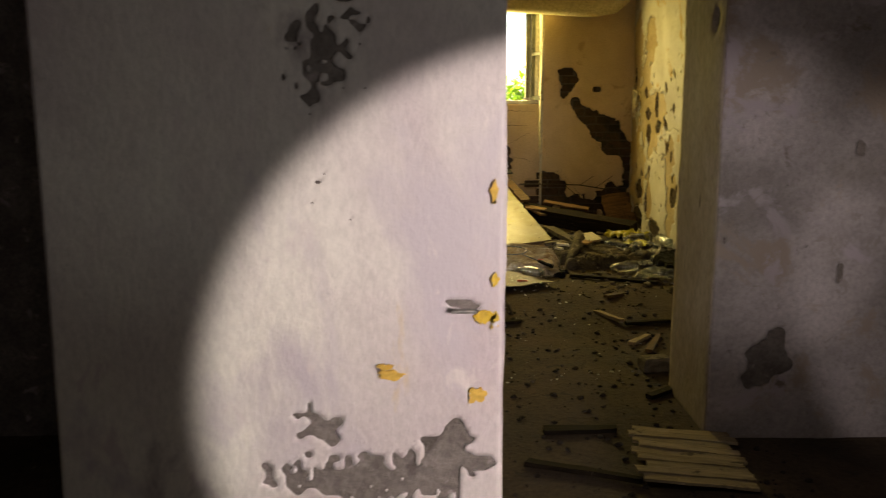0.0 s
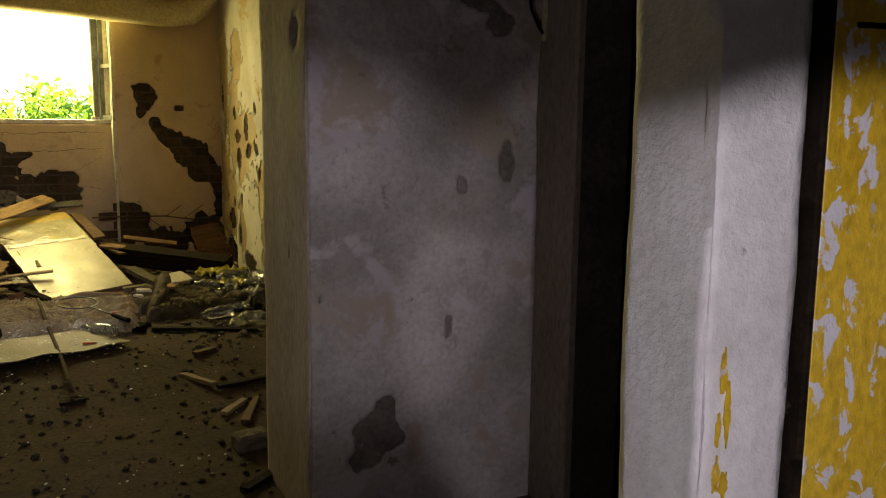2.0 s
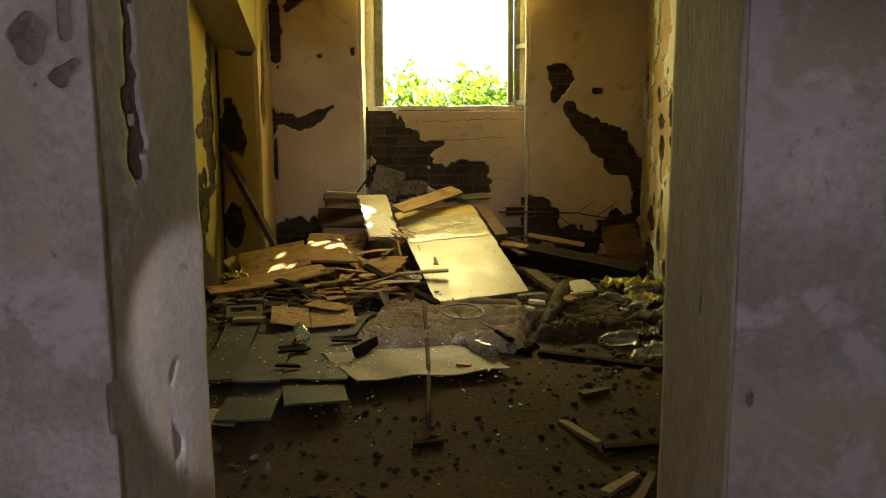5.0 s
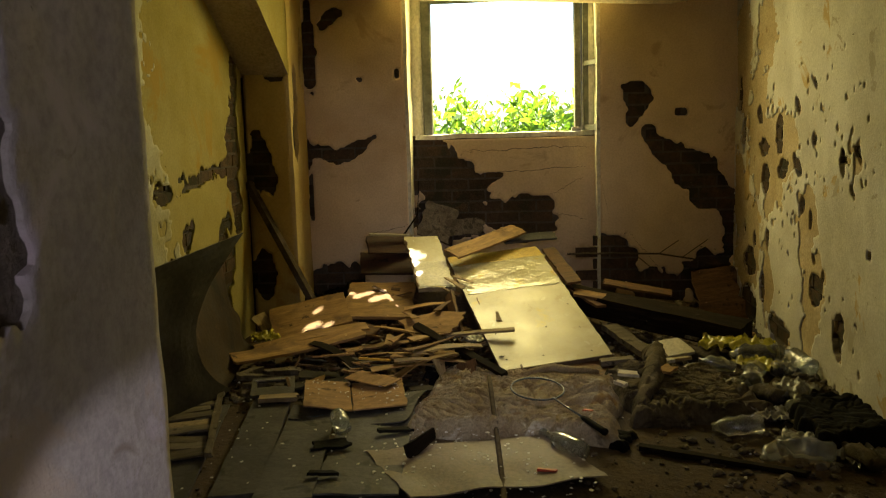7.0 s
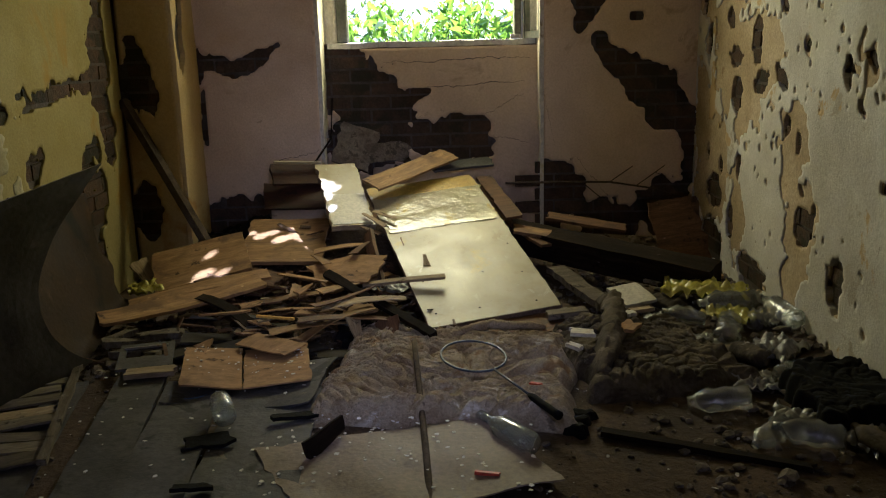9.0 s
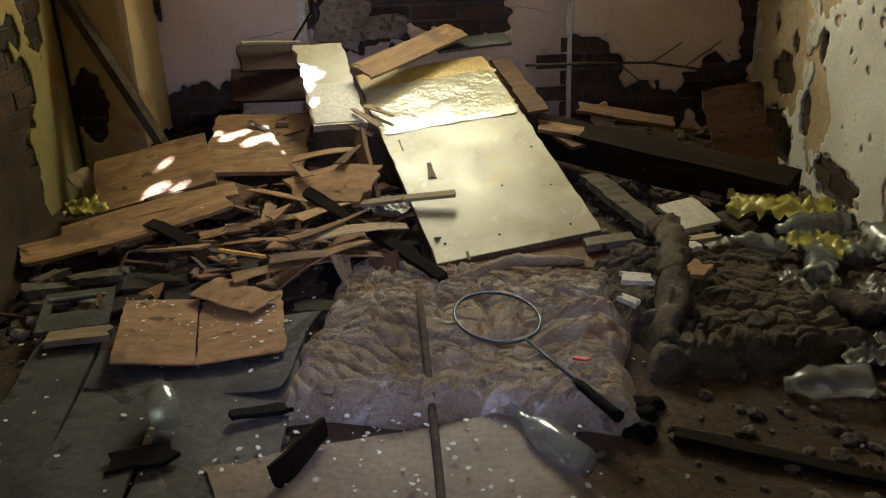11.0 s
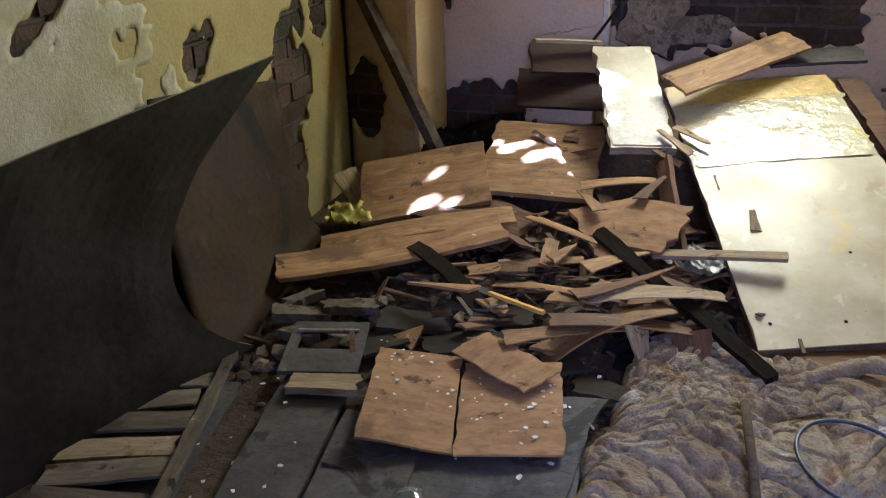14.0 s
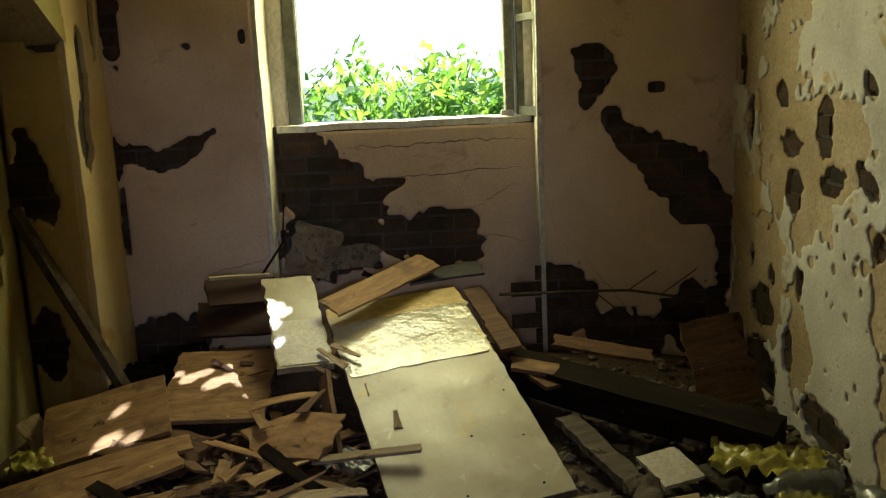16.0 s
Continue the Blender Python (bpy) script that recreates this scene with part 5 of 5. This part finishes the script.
part("plate", mesh_of("plate", *join(box(-0.1, -0.12, 0, 0.1, -0.02, 0.012), box(-0.1, 0.07, 0, 0.1, 0.11, 0.012), box(-0.1, -0.02, 0, -0.075, 0.07, 0.012), box(0.07, -0.02, 0, 0.1, 0.07, 0.012)), M_GREY), frame_box)
part("lip", worn_box("lip", M_STEEL, -0.085, 0.055, 0.012, 0.08, 0.065, 0.02, 0.002, 3), frame_box)
board("pale_block", "pale weathered board end on the grey boards", "board", 0.17, 0.07, 0.02, (-0.67, 6.36, 0.05), (0, 0, 12), M_LATH, seed=130)
card = tagged(new("cardboard_box", None), "flattened brown cardboard box with crumbs", "cardboard box")
card.matrix_basis = pose(-0.31, 6.35, 0.045)
part("panel", sheet("panel", 0.206, 0.366, 0.006, M_CARD, 10, 14, rag=0.004, wave=0.006, seed=140, skew=0.0), card, pose(-0.125, -0.016, 0.03, 2, 8, 13))
part("panel", sheet("panel", 0.235, 0.347, 0.006, M_CARD, 10, 14, rag=0.004, wave=0.006, seed=141), card, pose(0.1, 0.015, 0.022, 2.5, -3, 12))
part("flap", sheet("flap", 0.12, 0.25, 0.005, M_CARD, 8, 10, rag=0.006, wave=0.008, seed=142), card, pose(0.05, 0.155, 0.05, 0, -3, 58), "torn lighter cardboard flap")
board("curled_lino", "curled grey linoleum under the cardboard", "linoleum", 0.5, 0.42, 0.005, (-0.28, 6.28, 0.028), (0, 0, -3), M_GREY, nx=16, ny=10, curl=0.02, rag=0.01, seed=143)
tagged(new("blue_tray", mesh_of("blue_tray", *lathe([(0.05, 0), (0.07, 0.004), (0.075, 0.03), (0.07, 0.03), (0.064, 0.008)], 20), M_BLUE, True)), "small blue plastic dish under the cardboard", "dish").matrix_basis = pose(-0.47, 6.2, 0.012)
board("tan_sheet", "tan linoleum sheet lying on the floor", "linoleum sheet", 0.68, 0.47, 0.005, (0.285, 5.655, 0.03), (0, 0, 29), M_LINO, nx=26, ny=16, rag=0.007, wave=0.014, skew=-0.076, seed=150)
board("wood_wedge", "dark wooden wedge on the tan sheet", "wood piece", 0.18, 0.06, 0.014, (0.05, 5.77, 0.062), (70, -6, 62), M_DARKWOOD, nx=8, ny=2, taper=0.3, seed=151)
rod_pts = [(0.285, 6.42, 0.13), (0.30, 6.25, 0.115), (0.325, 6.0, 0.055), (0.35, 5.7, 0.036), (0.375, 5.36, 0.02), (0.39, 5.06, 0.0), (0.4, 4.95, -0.02)]
tagged(new("long_rod", mesh_of("long_rod", *tube(rod_pts, 0.010, 8), M_BARK, True)), "long brown rod lying across the quilt", "rod")
board("red_stick", "small red plastic stick on the tan sheet", "stick", 0.07, 0.012, 0.01, (0.52, 5.58, 0.035), (0, 0, -14), M_RED, nx=4, ny=2, rag=0.002, seed=152)
board("red_stick", "red plastic scrap on the quilt", "scrap", 0.04, 0.014, 0.006, (0.70, 6.12, 0.075), (0, 0, -20), M_RED, nx=4, ny=3, rag=0.006, seed=153)

# ---- quilt, cloth and racket ----
def fabric(name, label, category, cx, cy, sx, sy, turn, material, height, fold, seed, n=72):
    """A crumpled thick cloth on the ground: lobed outline, quilted folds and a rolled rim."""
    off = Vector((seed * 2.1, seed, 0))
    verts, keep = [], {}
    c, s = math.cos(radians(turn)), math.sin(radians(turn))
    for j in range(n + 1):
        for i in range(n + 1):
            u, w = i / n * 2 - 1, j / n * 2 - 1
            r = max(abs(u), abs(w))
            x, y = u * sx / 2, w * sy / 2
            x += 0.05 * noise.noise(Vector((w * 2.5, u, 1)) + off) * r
            y += 0.06 * noise.noise(Vector((u * 2.5, w, 2)) + off) * r
            X, Y = cx + x * c - y * s, cy + x * s + y * c
            p = Vector((x, y, seed)) + off
            bend = Vector((noise.noise(p * 4), noise.noise(p * 4 + Vector((7, 3, 1))), 0)) * 0.09
            q = p + bend
            pad = min(abs(noise.noise(Vector((q.x * 9, q.y * 12, 3)))) * 6.5, 1.0) ** 0.6
            tuck = min(abs(noise.noise(Vector(((q.x + q.y * 0.5) * 15, (q.y - q.x * 0.4) * 26, 4)))) * 6.0, 1.0) ** 0.6
            fray = noise.noise(q * 48) + 0.9 * abs(noise.noise(q * 75))
            swell = noise.noise(Vector((x * 3.5, y * 3.5, 5)) + off)
            ruffle = max(0.0, 1 - (1 - r) * 3.5) * math.sin((q.x - q.y) * 95 + 3 * swell)
            z = height * (1 + 0.5 * swell) + fold * (0.8 * pad + 0.8 * tuck * (0.8 + 0.5 * swell) + 0.16 * fray + 0.5 * noise.noise(q * 13) + 0.22 * ruffle - 0.6)
            edge = min(1.0, (1 - r) * 9)
            verts.append((X, Y, ground(X, Y) + z * math.sqrt(max(edge, 0.0)) - (0.01 if r >= 1 else 0)))
    faces = [(j * (n + 1) + i, j * (n + 1) + i + 1, (j + 1) * (n + 1) + i + 1, (j + 1) * (n + 1) + i) for j in range(n) for i in range(n)]
    return tagged(new(name, mesh_of(name, verts, faces, material, True)), label, category)


quilt = fabric("quilt", "dirty beige quilted mattress cover crumpled on the floor", "quilt", 0.42, 6.36, 0.86, 0.86, -4, M_QUILT, 0.05, 0.027, 3, 210)


def ruffled(points, radius, seed):
    """A gathered roll of cloth along a line, pinched into folds."""
    line = [Vector(points[k // 10]).lerp(Vector(points[min(k // 10 + 1, len(points) - 1)]), k % 10 / 10) for k in range(10 * (len(points) - 1) + 1)]
    line = [p + 0.012 * Vector((noise.noise(p * 9), noise.noise(p * 9 + Vector((4, 0, 0))), 0.4 * noise.noise(p * 12))) for p in line]
    last = len(line) - 1
    v, f = tube(line, radius, 18, radii=[radius * (0.25 + 0.75 * math.sin(math.pi * (k + 1) / (last + 2)) ** 0.5) for k in range(last + 1)])
    out = []
    for k, p in enumerate(v):
        mid = line[min(k // 18, last)]
        d = Vector(p) - mid
        out.append(mid + d * (1 + 0.35 * noise.noise(Vector((p[0] * 38, p[1] * 38, p[2] * 14 + seed))) + 0.18 * noise.noise(Vector(p) * 70)))
    return out, f


part("edging", mesh_of("edging", *ruffled([(0.36, 6.62, 0.06), (0.45, 6.68, 0.07), (0.58, 6.76, 0.075), (0.7, 6.78, 0.06), (0.8, 6.8, 0.05)], 0.02, 2), M_QUILT, True), quilt, None, "gathered raised edge of the quilt")
part("edging", mesh_of("edging", *ruffled([(0.02, 6.1, 0.03), (0.05, 6.28, 0.035), (0.08, 6.45, 0.035), (0.16, 6.62, 0.04), (0.22, 6.72, 0.035)], 0.032, 5), M_QUILT, True), quilt, None, "gathered torn side edge of the quilt")
fabric("blanket", "dirty brown blanket crumpled on the floor", "blanket", 1.13, 6.5, 0.56, 0.72, 8, M_CLOTH, 0.05, 0.03, 8, 110)
roll = [(1.06, 6.98, 0.11), (1.08, 6.86, 0.13), (1.06, 6.7, 0.13), (1.02, 6.5, 0.12), (0.97, 6.32, 0.09), (0.93, 6.2, 0.06)]
fine_roll = [Vector(roll[k // 6]).lerp(Vector(roll[min(k // 6 + 1, 5)]), k % 6 / 6) for k in range(31)]
tv, tf = tube(fine_roll, 0.05, 20, radii=[0.012 + 0.034 * math.sin(math.pi * (k + 2) / 34) for k in range(31)])
tv = [v + Vector((1, 0.3, 1)) * (0.022 * noise.noise(v * 22) + 0.012 * noise.noise(v * 55)) for v in tv]
tagged(new("cloth_roll", mesh_of("cloth_roll", tv, tf, M_CLOTH, True)), "rolled dirty cloth on the blanket", "cloth")
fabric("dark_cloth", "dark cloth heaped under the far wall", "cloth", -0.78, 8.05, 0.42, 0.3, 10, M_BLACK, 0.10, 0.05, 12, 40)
# black mound added in place of the dark void beside the east wall
fabric("dark_void", "black mound standing in for the dark void by the wall", "rubbish bag", 1.645, 5.97, 0.27, 0.36, 0, M_BLACK, 0.085, 0.014, 15, 60)
# shade of the hollow under the veneer, added as a black cloth shape
fabric("hollow_shade", "black cloth shape added as the hollow's shade under the broken boards", "rag", 0.13, 6.8, 0.34, 0.2, 15, M_BLACK, 0.03, 0.025, 19, 40)
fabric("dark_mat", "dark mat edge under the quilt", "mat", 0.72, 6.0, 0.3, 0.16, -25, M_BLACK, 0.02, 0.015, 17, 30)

racket = tagged(new("badminton_racket", None), "old badminton racket without strings on the quilt", "racket")
racket.matrix_basis = pose(0.497, 6.28, 0.118, 4, 3, -60)
part("head", mesh_of("head", *tube([(0.135 * math.cos(2 * math.pi * k / 40), 0.105 * math.sin(2 * math.pi * k / 40), 0) for k in range(40)], 0.0042, 8, True), M_RFRAME, True), racket)
part("shaft", mesh_of("shaft", *tube([(0.135, 0, 0), (0.25, 0, -0.004), (0.36, 0, -0.008)], 0.004, 8), M_RFRAME, True), racket)
part("grip", mesh_of("grip", *tube([(0.34, 0, -0.008), (0.36, 0, -0.008), (0.48, 0, -0.012), (0.5, 0, -0.012)], 0.013, 8, radii=[0.007, 0.012, 0.013, 0.015]), M_BLACK, True), racket)

bottle_line = [(0.0, 0.0), (0.034, 0.002), (0.037, 0.012), (0.037, 0.14), (0.033, 0.165), (0.018, 0.2), (0.0135, 0.215), (0.0135, 0.262), (0.0155, 0.264), (0.0155, 0.275), (0.012, 0.276), (0.0105, 0.22), (0.030, 0.16), (0.034, 0.14), (0.034, 0.012)]
tagged(new("glass_bottle", mesh_of("glass_bottle", *lathe(bottle_line, 20), M_GLASS, True)), "clear glass bottle lying on the tan sheet", "bottle").matrix_basis = pose(0.652, 5.71, 0.055, -92, 0, 30.7)
jar_line = [(0.0, 0.0), (0.033, 0.002), (0.036, 0.01), (0.036, 0.075), (0.03, 0.085), (0.03, 0.1), (0.027, 0.1), (0.027, 0.086), (0.033, 0.075), (0.033, 0.01)]
tagged(new("glass_jar", mesh_of("glass_jar", *lathe(jar_line, 20), M_GLASS, True)), "small clear glass jar tipped on its side", "jar").matrix_basis = pose(-0.27, 5.88, 0.075, -70, 0, 25)
board("dark_scrap", "dark scrap beside the jar", "scrap", 0.13, 0.06, 0.012, (-0.3, 5.78, 0.05), (10, 0, 20), M_BLACK, nx=6, ny=4, rag=0.02, seed=160)
board("dark_scrap", "dark twisted scrap on the grey boards", "scrap", 0.13, 0.03, 0.012, (-0.08, 5.96, 0.045), (0, 5, 20), M_BLACK, nx=6, ny=3, rag=0.01, seed=161)
board("dark_scrap", "dark scrap on the grey boards", "scrap", 0.1, 0.025, 0.012, (-0.27, 5.5, 0.05), (0, 5, 15), M_BLACK, nx=6, ny=3, rag=0.01, seed=162)


def crumpled(name, label, x, y, turn, tip, L, r, material, seed):
    rr = random.Random(seed)
    line = [(0.0, 0.0), (r * 0.8, 0.004), (r, 0.02), (r * 0.82, L * 0.25), (r, L * 0.4), (r * 0.85, L * 0.55), (r, L * 0.68), (r * 0.55, L * 0.85), (r * 0.36, L * 0.9), (r * 0.36, L)]
    v, f = lathe(line, 14)
    v = [(a * (1 + 0.35 * noise.noise(Vector((a * 30, b * 30, c * 20 + seed)))), b * (0.8 + 0.4 * noise.noise(Vector((b * 30, c * 20, a * 30 + seed)))), c) for a, b, c in v]
    ob = tagged(new(name, mesh_of(name, v, f, material, True)), label, "plastic bottle", "plastic bottles by the wall")
    ob.matrix_basis = pose(x, y, ground(x, y) + r * 0.95, -90 + tip, 0, turn)
    return ob


for n, (x, y, turn, L, r) in enumerate(((1.40, 6.98, 30, 0.2, 0.045), (1.46, 6.82, 70, 0.18, 0.042), (1.47, 6.58, -20, 0.22, 0.05), (1.68, 6.92, 100, 0.24, 0.055), (1.52, 6.32, 20, 0.2, 0.045), (1.38, 6.02, 80, 0.2, 0.05), (1.52, 6.16, -50, 0.2, 0.045), (1.55, 5.72, 70, 0.2, 0.045), (1.66, 5.62, 20, 0.18, 0.04), (1.74, 6.6, 10, 0.24, 0.05), (1.6, 6.7, -70, 0.2, 0.045), (1.42, 5.85, 130, 0.16, 0.04), (1.62, 7.05, 40, 0.2, 0.05))):
    crumpled("plastic_bottle", "crushed cloudy plastic bottle among the rubbish", x, y, turn, 8 * math.sin(n), L, r, M_PET if n % 4 else M_CLOTH, n)


def film_bag(label, x, y, z, sx, sy, turn, seed, material):
    v, f = [], []
    n = 22
    for j in range(n + 1):
        for i in range(n + 1):
            u, w = i / n * 2 - 1, j / n * 2 - 1
            k = Vector((u * 2.2, w * 2.2, seed))
            v.append((u * sx / 2 * (1 + 0.3 * noise.noise(k)), w * sy / 2 * (1 + 0.3 * noise.noise(k + Vector((5, 0, 0)))), 0.07 * abs(noise.noise(k * 1.3)) + 0.045 * abs(noise.noise(k * 2.9)) + 0.012 * noise.noise(k * 7.0) + 0.03 * (1 - max(abs(u), abs(w)))))
    v = [(a, b, c * min(1.0, sx / 0.3)) for a, b, c in v]
    f = [(j * (n + 1) + i, j * (n + 1) + i + 1, (j + 1) * (n + 1) + i + 1, (j + 1) * (n + 1) + i) for j in range(n) for i in range(n)]
    ob = tagged(new("plastic_bag", mesh_of("plastic_bag", v, f, material, True)), label, "plastic bag")
    ob.matrix_basis = pose(x, y, z, 0, 0, turn)


film_bag("crumpled bright yellow plastic bag on the rubbish", 1.52, 7.08, 0.085, 0.34, 0.22, -20, 3, M_YBAG)
film_bag("torn yellow and blue wrapper on the rubbish", 1.56, 6.8, 0.07, 0.16, 0.2, 30, 7, M_YBAG)
film_bag("crumpled yellow plastic bag in the corner", -0.98, 7.33, 0.09, 0.2, 0.2, 20, 11, M_YBAG)

for n, (x, y, w) in enumerate(((1.38, 6.62, 0.2), (1.6, 6.42, 0.22), (1.45, 6.2, 0.16), (1.7, 6.75, 0.18), (1.5, 5.9, 0.18), (1.66, 5.75, 0.2), (1.72, 7.1, 0.16), (1.3, 6.95, 0.14))):
    film_bag("crumpled dusty grey plastic bag in the rubbish", x, y, ground(x, y) + 0.01, w, w * 0.85, 40 * n, 20 + n, M_GREYFILM)

film_bag("crumpled grey plastic film beside the cream door", 0.14, 7.16, 0.12, 0.14, 0.2, 60, 41, M_GREYFILM)
for n, (x, y, z, L, W, m) in enumerate(((0.9, 6.47, 0.13, 0.085, 0.06, M_TILE), (1.08, 6.5, 0.14, 0.07, 0.06, M_CARD), (1.12, 6.72, 0.12, 0.07, 0.05, M_TILE), (0.86, 6.35, 0.12, 0.05, 0.03, M_TILE), (1.2, 6.86, 0.09, 0.09, 0.06, M_LATH), (1.36, 7.3, 0.09, 0.12, 0.08, M_STONE), (1.28, 7.45, 0.1, 0.14, 0.06, M_LATH), (1.5, 7.42, 0.12, 0.16, 0.07, M_STONE), (1.6, 7.3, 0.11, 0.12, 0.09, M_CARD))):
    board("debris_chip", "pale broken chip lying on the rubbish", "chip", L, W, 0.014, (x, y, z), (8 * math.sin(n * 2), 7 * math.cos(n * 3), 47 * n), m, "pale chips on the rubbish", nx=6, ny=5, rag=0.012, wave=0.003, seed=600 + n)

# ---- floor of the passage and doorway ----
panel_slats = tagged(new("fallen_lath_panel", None), "fallen panel of grooved pale laths by the doorway", "lath panel")
panel_slats.matrix_basis = pose(0.9, 3.02, ground(0.9, 3.02) + 0.035, 0, 3, -6)
for n in range(9):
    part("lath", sheet("lath", 0.38 + 0.03 * math.sin(n * 2), 0.05, 0.01, M_LATH, 10, 2, rag=0.005, wave=0.004, seed=170 + n), panel_slats, pose(0.01 * math.sin(n * 4), -0.24 + 0.056 * n, 0.004 * (n % 2), 0, 0, 2 * math.sin(n)))
tagged(new("concrete_block", worn_box("concrete_block", M_STONE, -0.07, -0.05, 0, 0.07, 0.05, 0.07, 0.01, 3)), "pale broken concrete block by the doorway", "block").matrix_basis = pose(1.04, 4.12, ground(1.04, 4.12) - 0.002, 0, 0, 8)
for n, (x, y, turn, L, m) in enumerate(((1.14, 4.55, 68, 0.34, M_BROWN), (1.08, 4.62, 50, 0.2, M_LATH), (1.02, 3.78, 40, 0.28, M_DARKWOOD), (0.55, 3.32, 3, 0.3, M_DARKWOOD), (0.86, 3.18, -40, 0.22, M_LATH), (0.5, 2.9, -22, 0.42, M_DARKWOOD), (0.98, 5.0, -62, 0.26, M_LATH), (1.08, 5.35, 30, 0.14, M_BROWN), (1.15, 5.75, -25, 0.6, M_DARKWOOD), (0.4, 4.9, 10, 0.12, M_DARKWOOD), (1.2, 4.9, 12, 0.3, M_DARKWOOD))):
    board("wood_scrap", "broken piece of old wood on the dirt floor", "wood scrap", L, 0.04 if n != 3 else 0.06, 0.018, (x, y, ground(x, y) + 0.014), (0, 0, turn), m, "wood scraps on the floor", nx=10, ny=2, rag=0.008, taper=0.3, seed=190 + n)
board("pale_card", "small pale card on the floor", "card", 0.12, 0.16, 0.006, (-0.42, 5.02, ground(-0.42, 5.02) + 0.045), (0, 8, 5), M_LATH, nx=6, ny=6, seed=210)

# ---- lumps and loose stuff ----
rng = random.Random(11)
LUMPS = [mesh_of("plaster_lump", *lump_geo(1.0, rng), M_STONE) for _ in range(5)]
for n in range(70):
    if n < 22:
        x, y, r = rng.uniform(-0.95, -0.65), rng.uniform(6.45, 6.85), rng.uniform(0.012, 0.04)
    elif n < 45:
        x, y, r = rng.uniform(1.0, 1.72), rng.uniform(6.9, 7.9), rng.uniform(0.012, 0.04)
    elif n < 58:
        x, y, r = rng.uniform(1.3, 1.74), rng.uniform(5.5, 6.9), rng.uniform(0.015, 0.035)
    else:
        x, y, r = rng.uniform(-0.45, 0.05), rng.uniform(4.4, 4.9), rng.uniform(0.01, 0.028)
    lump = tagged(new("plaster_lump", LUMPS[n % 5]), "broken lump of fallen plaster on the floor", "plaster lump", "fallen plaster lumps")
    lump.matrix_basis = pose(x, y, ground(x, y) + r * 0.5, rng.uniform(-20, 20), rng.uniform(-20, 20), rng.uniform(0, 360)) @ Matrix.Diagonal((r * rng.uniform(0.8, 1.5), r, r * 0.8, 1))


def scatter(name, label, count, where, lo, hi, material, flat, seed, lift=0.5):
    r = random.Random(seed)
    pieces = []
    for _ in range(count):
        x, y = where(r)
        s = lo + (hi - lo) * r.random() ** 3
        m = pose(x, y, ground(x, y) + s * flat * lift + (0.004 if flat < 0.2 else 0), r.uniform(-25, 25), r.uniform(-25, 25), r.uniform(0, 360))
        g = lump_geo(s, r, flat)
        pieces.append(moved((g[0], g[1]), m))
    return tagged(new(name, mesh_of(name, *join(*pieces), material)), label, "debris", kind="stuff")


room = lambda r: (r.uniform(-1.2, 1.75), r.uniform(3.9, 8.2))
heap = lambda r: (r.gauss(-0.2, 0.45), r.gauss(7.2, 0.45))
path = lambda r: (r.uniform(-0.4, 1.3), r.uniform(2.4, 5.6))
rightside = lambda r: (min(r.gauss(1.45, 0.25), 1.77), r.uniform(5.4, 8.0))
scatter("rubble", "crumbs of plaster and mortar over the floor", 1500, room, 0.003, 0.016, M_RUBBLE, 0.6, 1)
scatter("rubble", "crumbs of plaster and mortar by the wall", 1200, rightside, 0.004, 0.03, M_RUBBLE, 0.6, 2)
scatter("rubble", "pale broken plaster behind the cream door", 420, lambda r: (r.uniform(0.8, 1.75), r.uniform(6.9, 8.1)), 0.006, 0.034, M_STONE, 0.6, 12)
scatter("rubble", "dark crumbs on the dirt floor", 1100, path, 0.003, 0.02, M_COAL, 0.6, 3)
scatter("paint_flakes", "white paint flakes over the floor", 500, room, 0.003, 0.013, M_FLAKE, 0.06, 4)
scatter("rubble", "brown crumbs of rotten board in the heap", 900, heap, 0.004, 0.024, M_BROWN, 0.25, 5)
scatter("rubble", "dark crumbs among the heap", 900, lambda r: (r.uniform(-1.1, 0.1), r.gauss(6.75, 0.25)), 0.004, 0.028, M_COAL, 0.5, 6)
r2 = random.Random(9)
splinters = []
for _ in range(230):
    x, y = r2.gauss(-0.2, 0.38), r2.gauss(7.15, 0.36)
    L, w = r2.uniform(0.03, 0.16), r2.uniform(0.003, 0.012)
    splinters.append(moved(box(-L / 2, -w, -0.002, L / 2, w, 0.002), pose(x, y, ground(x, y) + r2.uniform(0.005, 0.06), r2.uniform(-30, 30), r2.uniform(-25, 25), r2.uniform(0, 360))))
tagged(new("splinters", mesh_of("splinters", *join(*splinters), M_BROWN)), "brown wood splinters strewn over the heap", "debris", kind="stuff")
r2 = random.Random(10)
glints = []
for _ in range(260):
    x, y = (r2.uniform(-0.9, 0.2), r2.uniform(5.0, 6.6)) if r2.random() < 0.55 else (r2.uniform(-0.1, 0.7), r2.uniform(5.4, 6.0))
    s = r2.uniform(0.003, 0.011)
    glints.append(moved(lump_geo(s, r2, 0.08), pose(x, y, ground(x, y) + 0.044, r2.uniform(-12, 12), r2.uniform(-12, 12), r2.uniform(0, 360))))
for _ in range(46):
    x, y = r2.uniform(-0.53, -0.11), r2.uniform(6.22, 6.5)
    s = 0.003 + 0.008 * r2.random() ** 2
    z = 0.075 - 0.14 * (x + 0.435) + 0.035 * (y - 6.334) if x < -0.33 else 0.067 + 0.052 * (x + 0.21) + 0.04 * (y - 6.365)
    glints.append(moved(lump_geo(s, r2, 0.08), pose(x, y, z + 0.0065, 0, 2, r2.uniform(0, 360))))
tagged(new("paint_flakes", mesh_of("paint_flakes", *join(*glints), M_FLAKE)), "white paint flakes on the boards", "debris", kind="stuff")
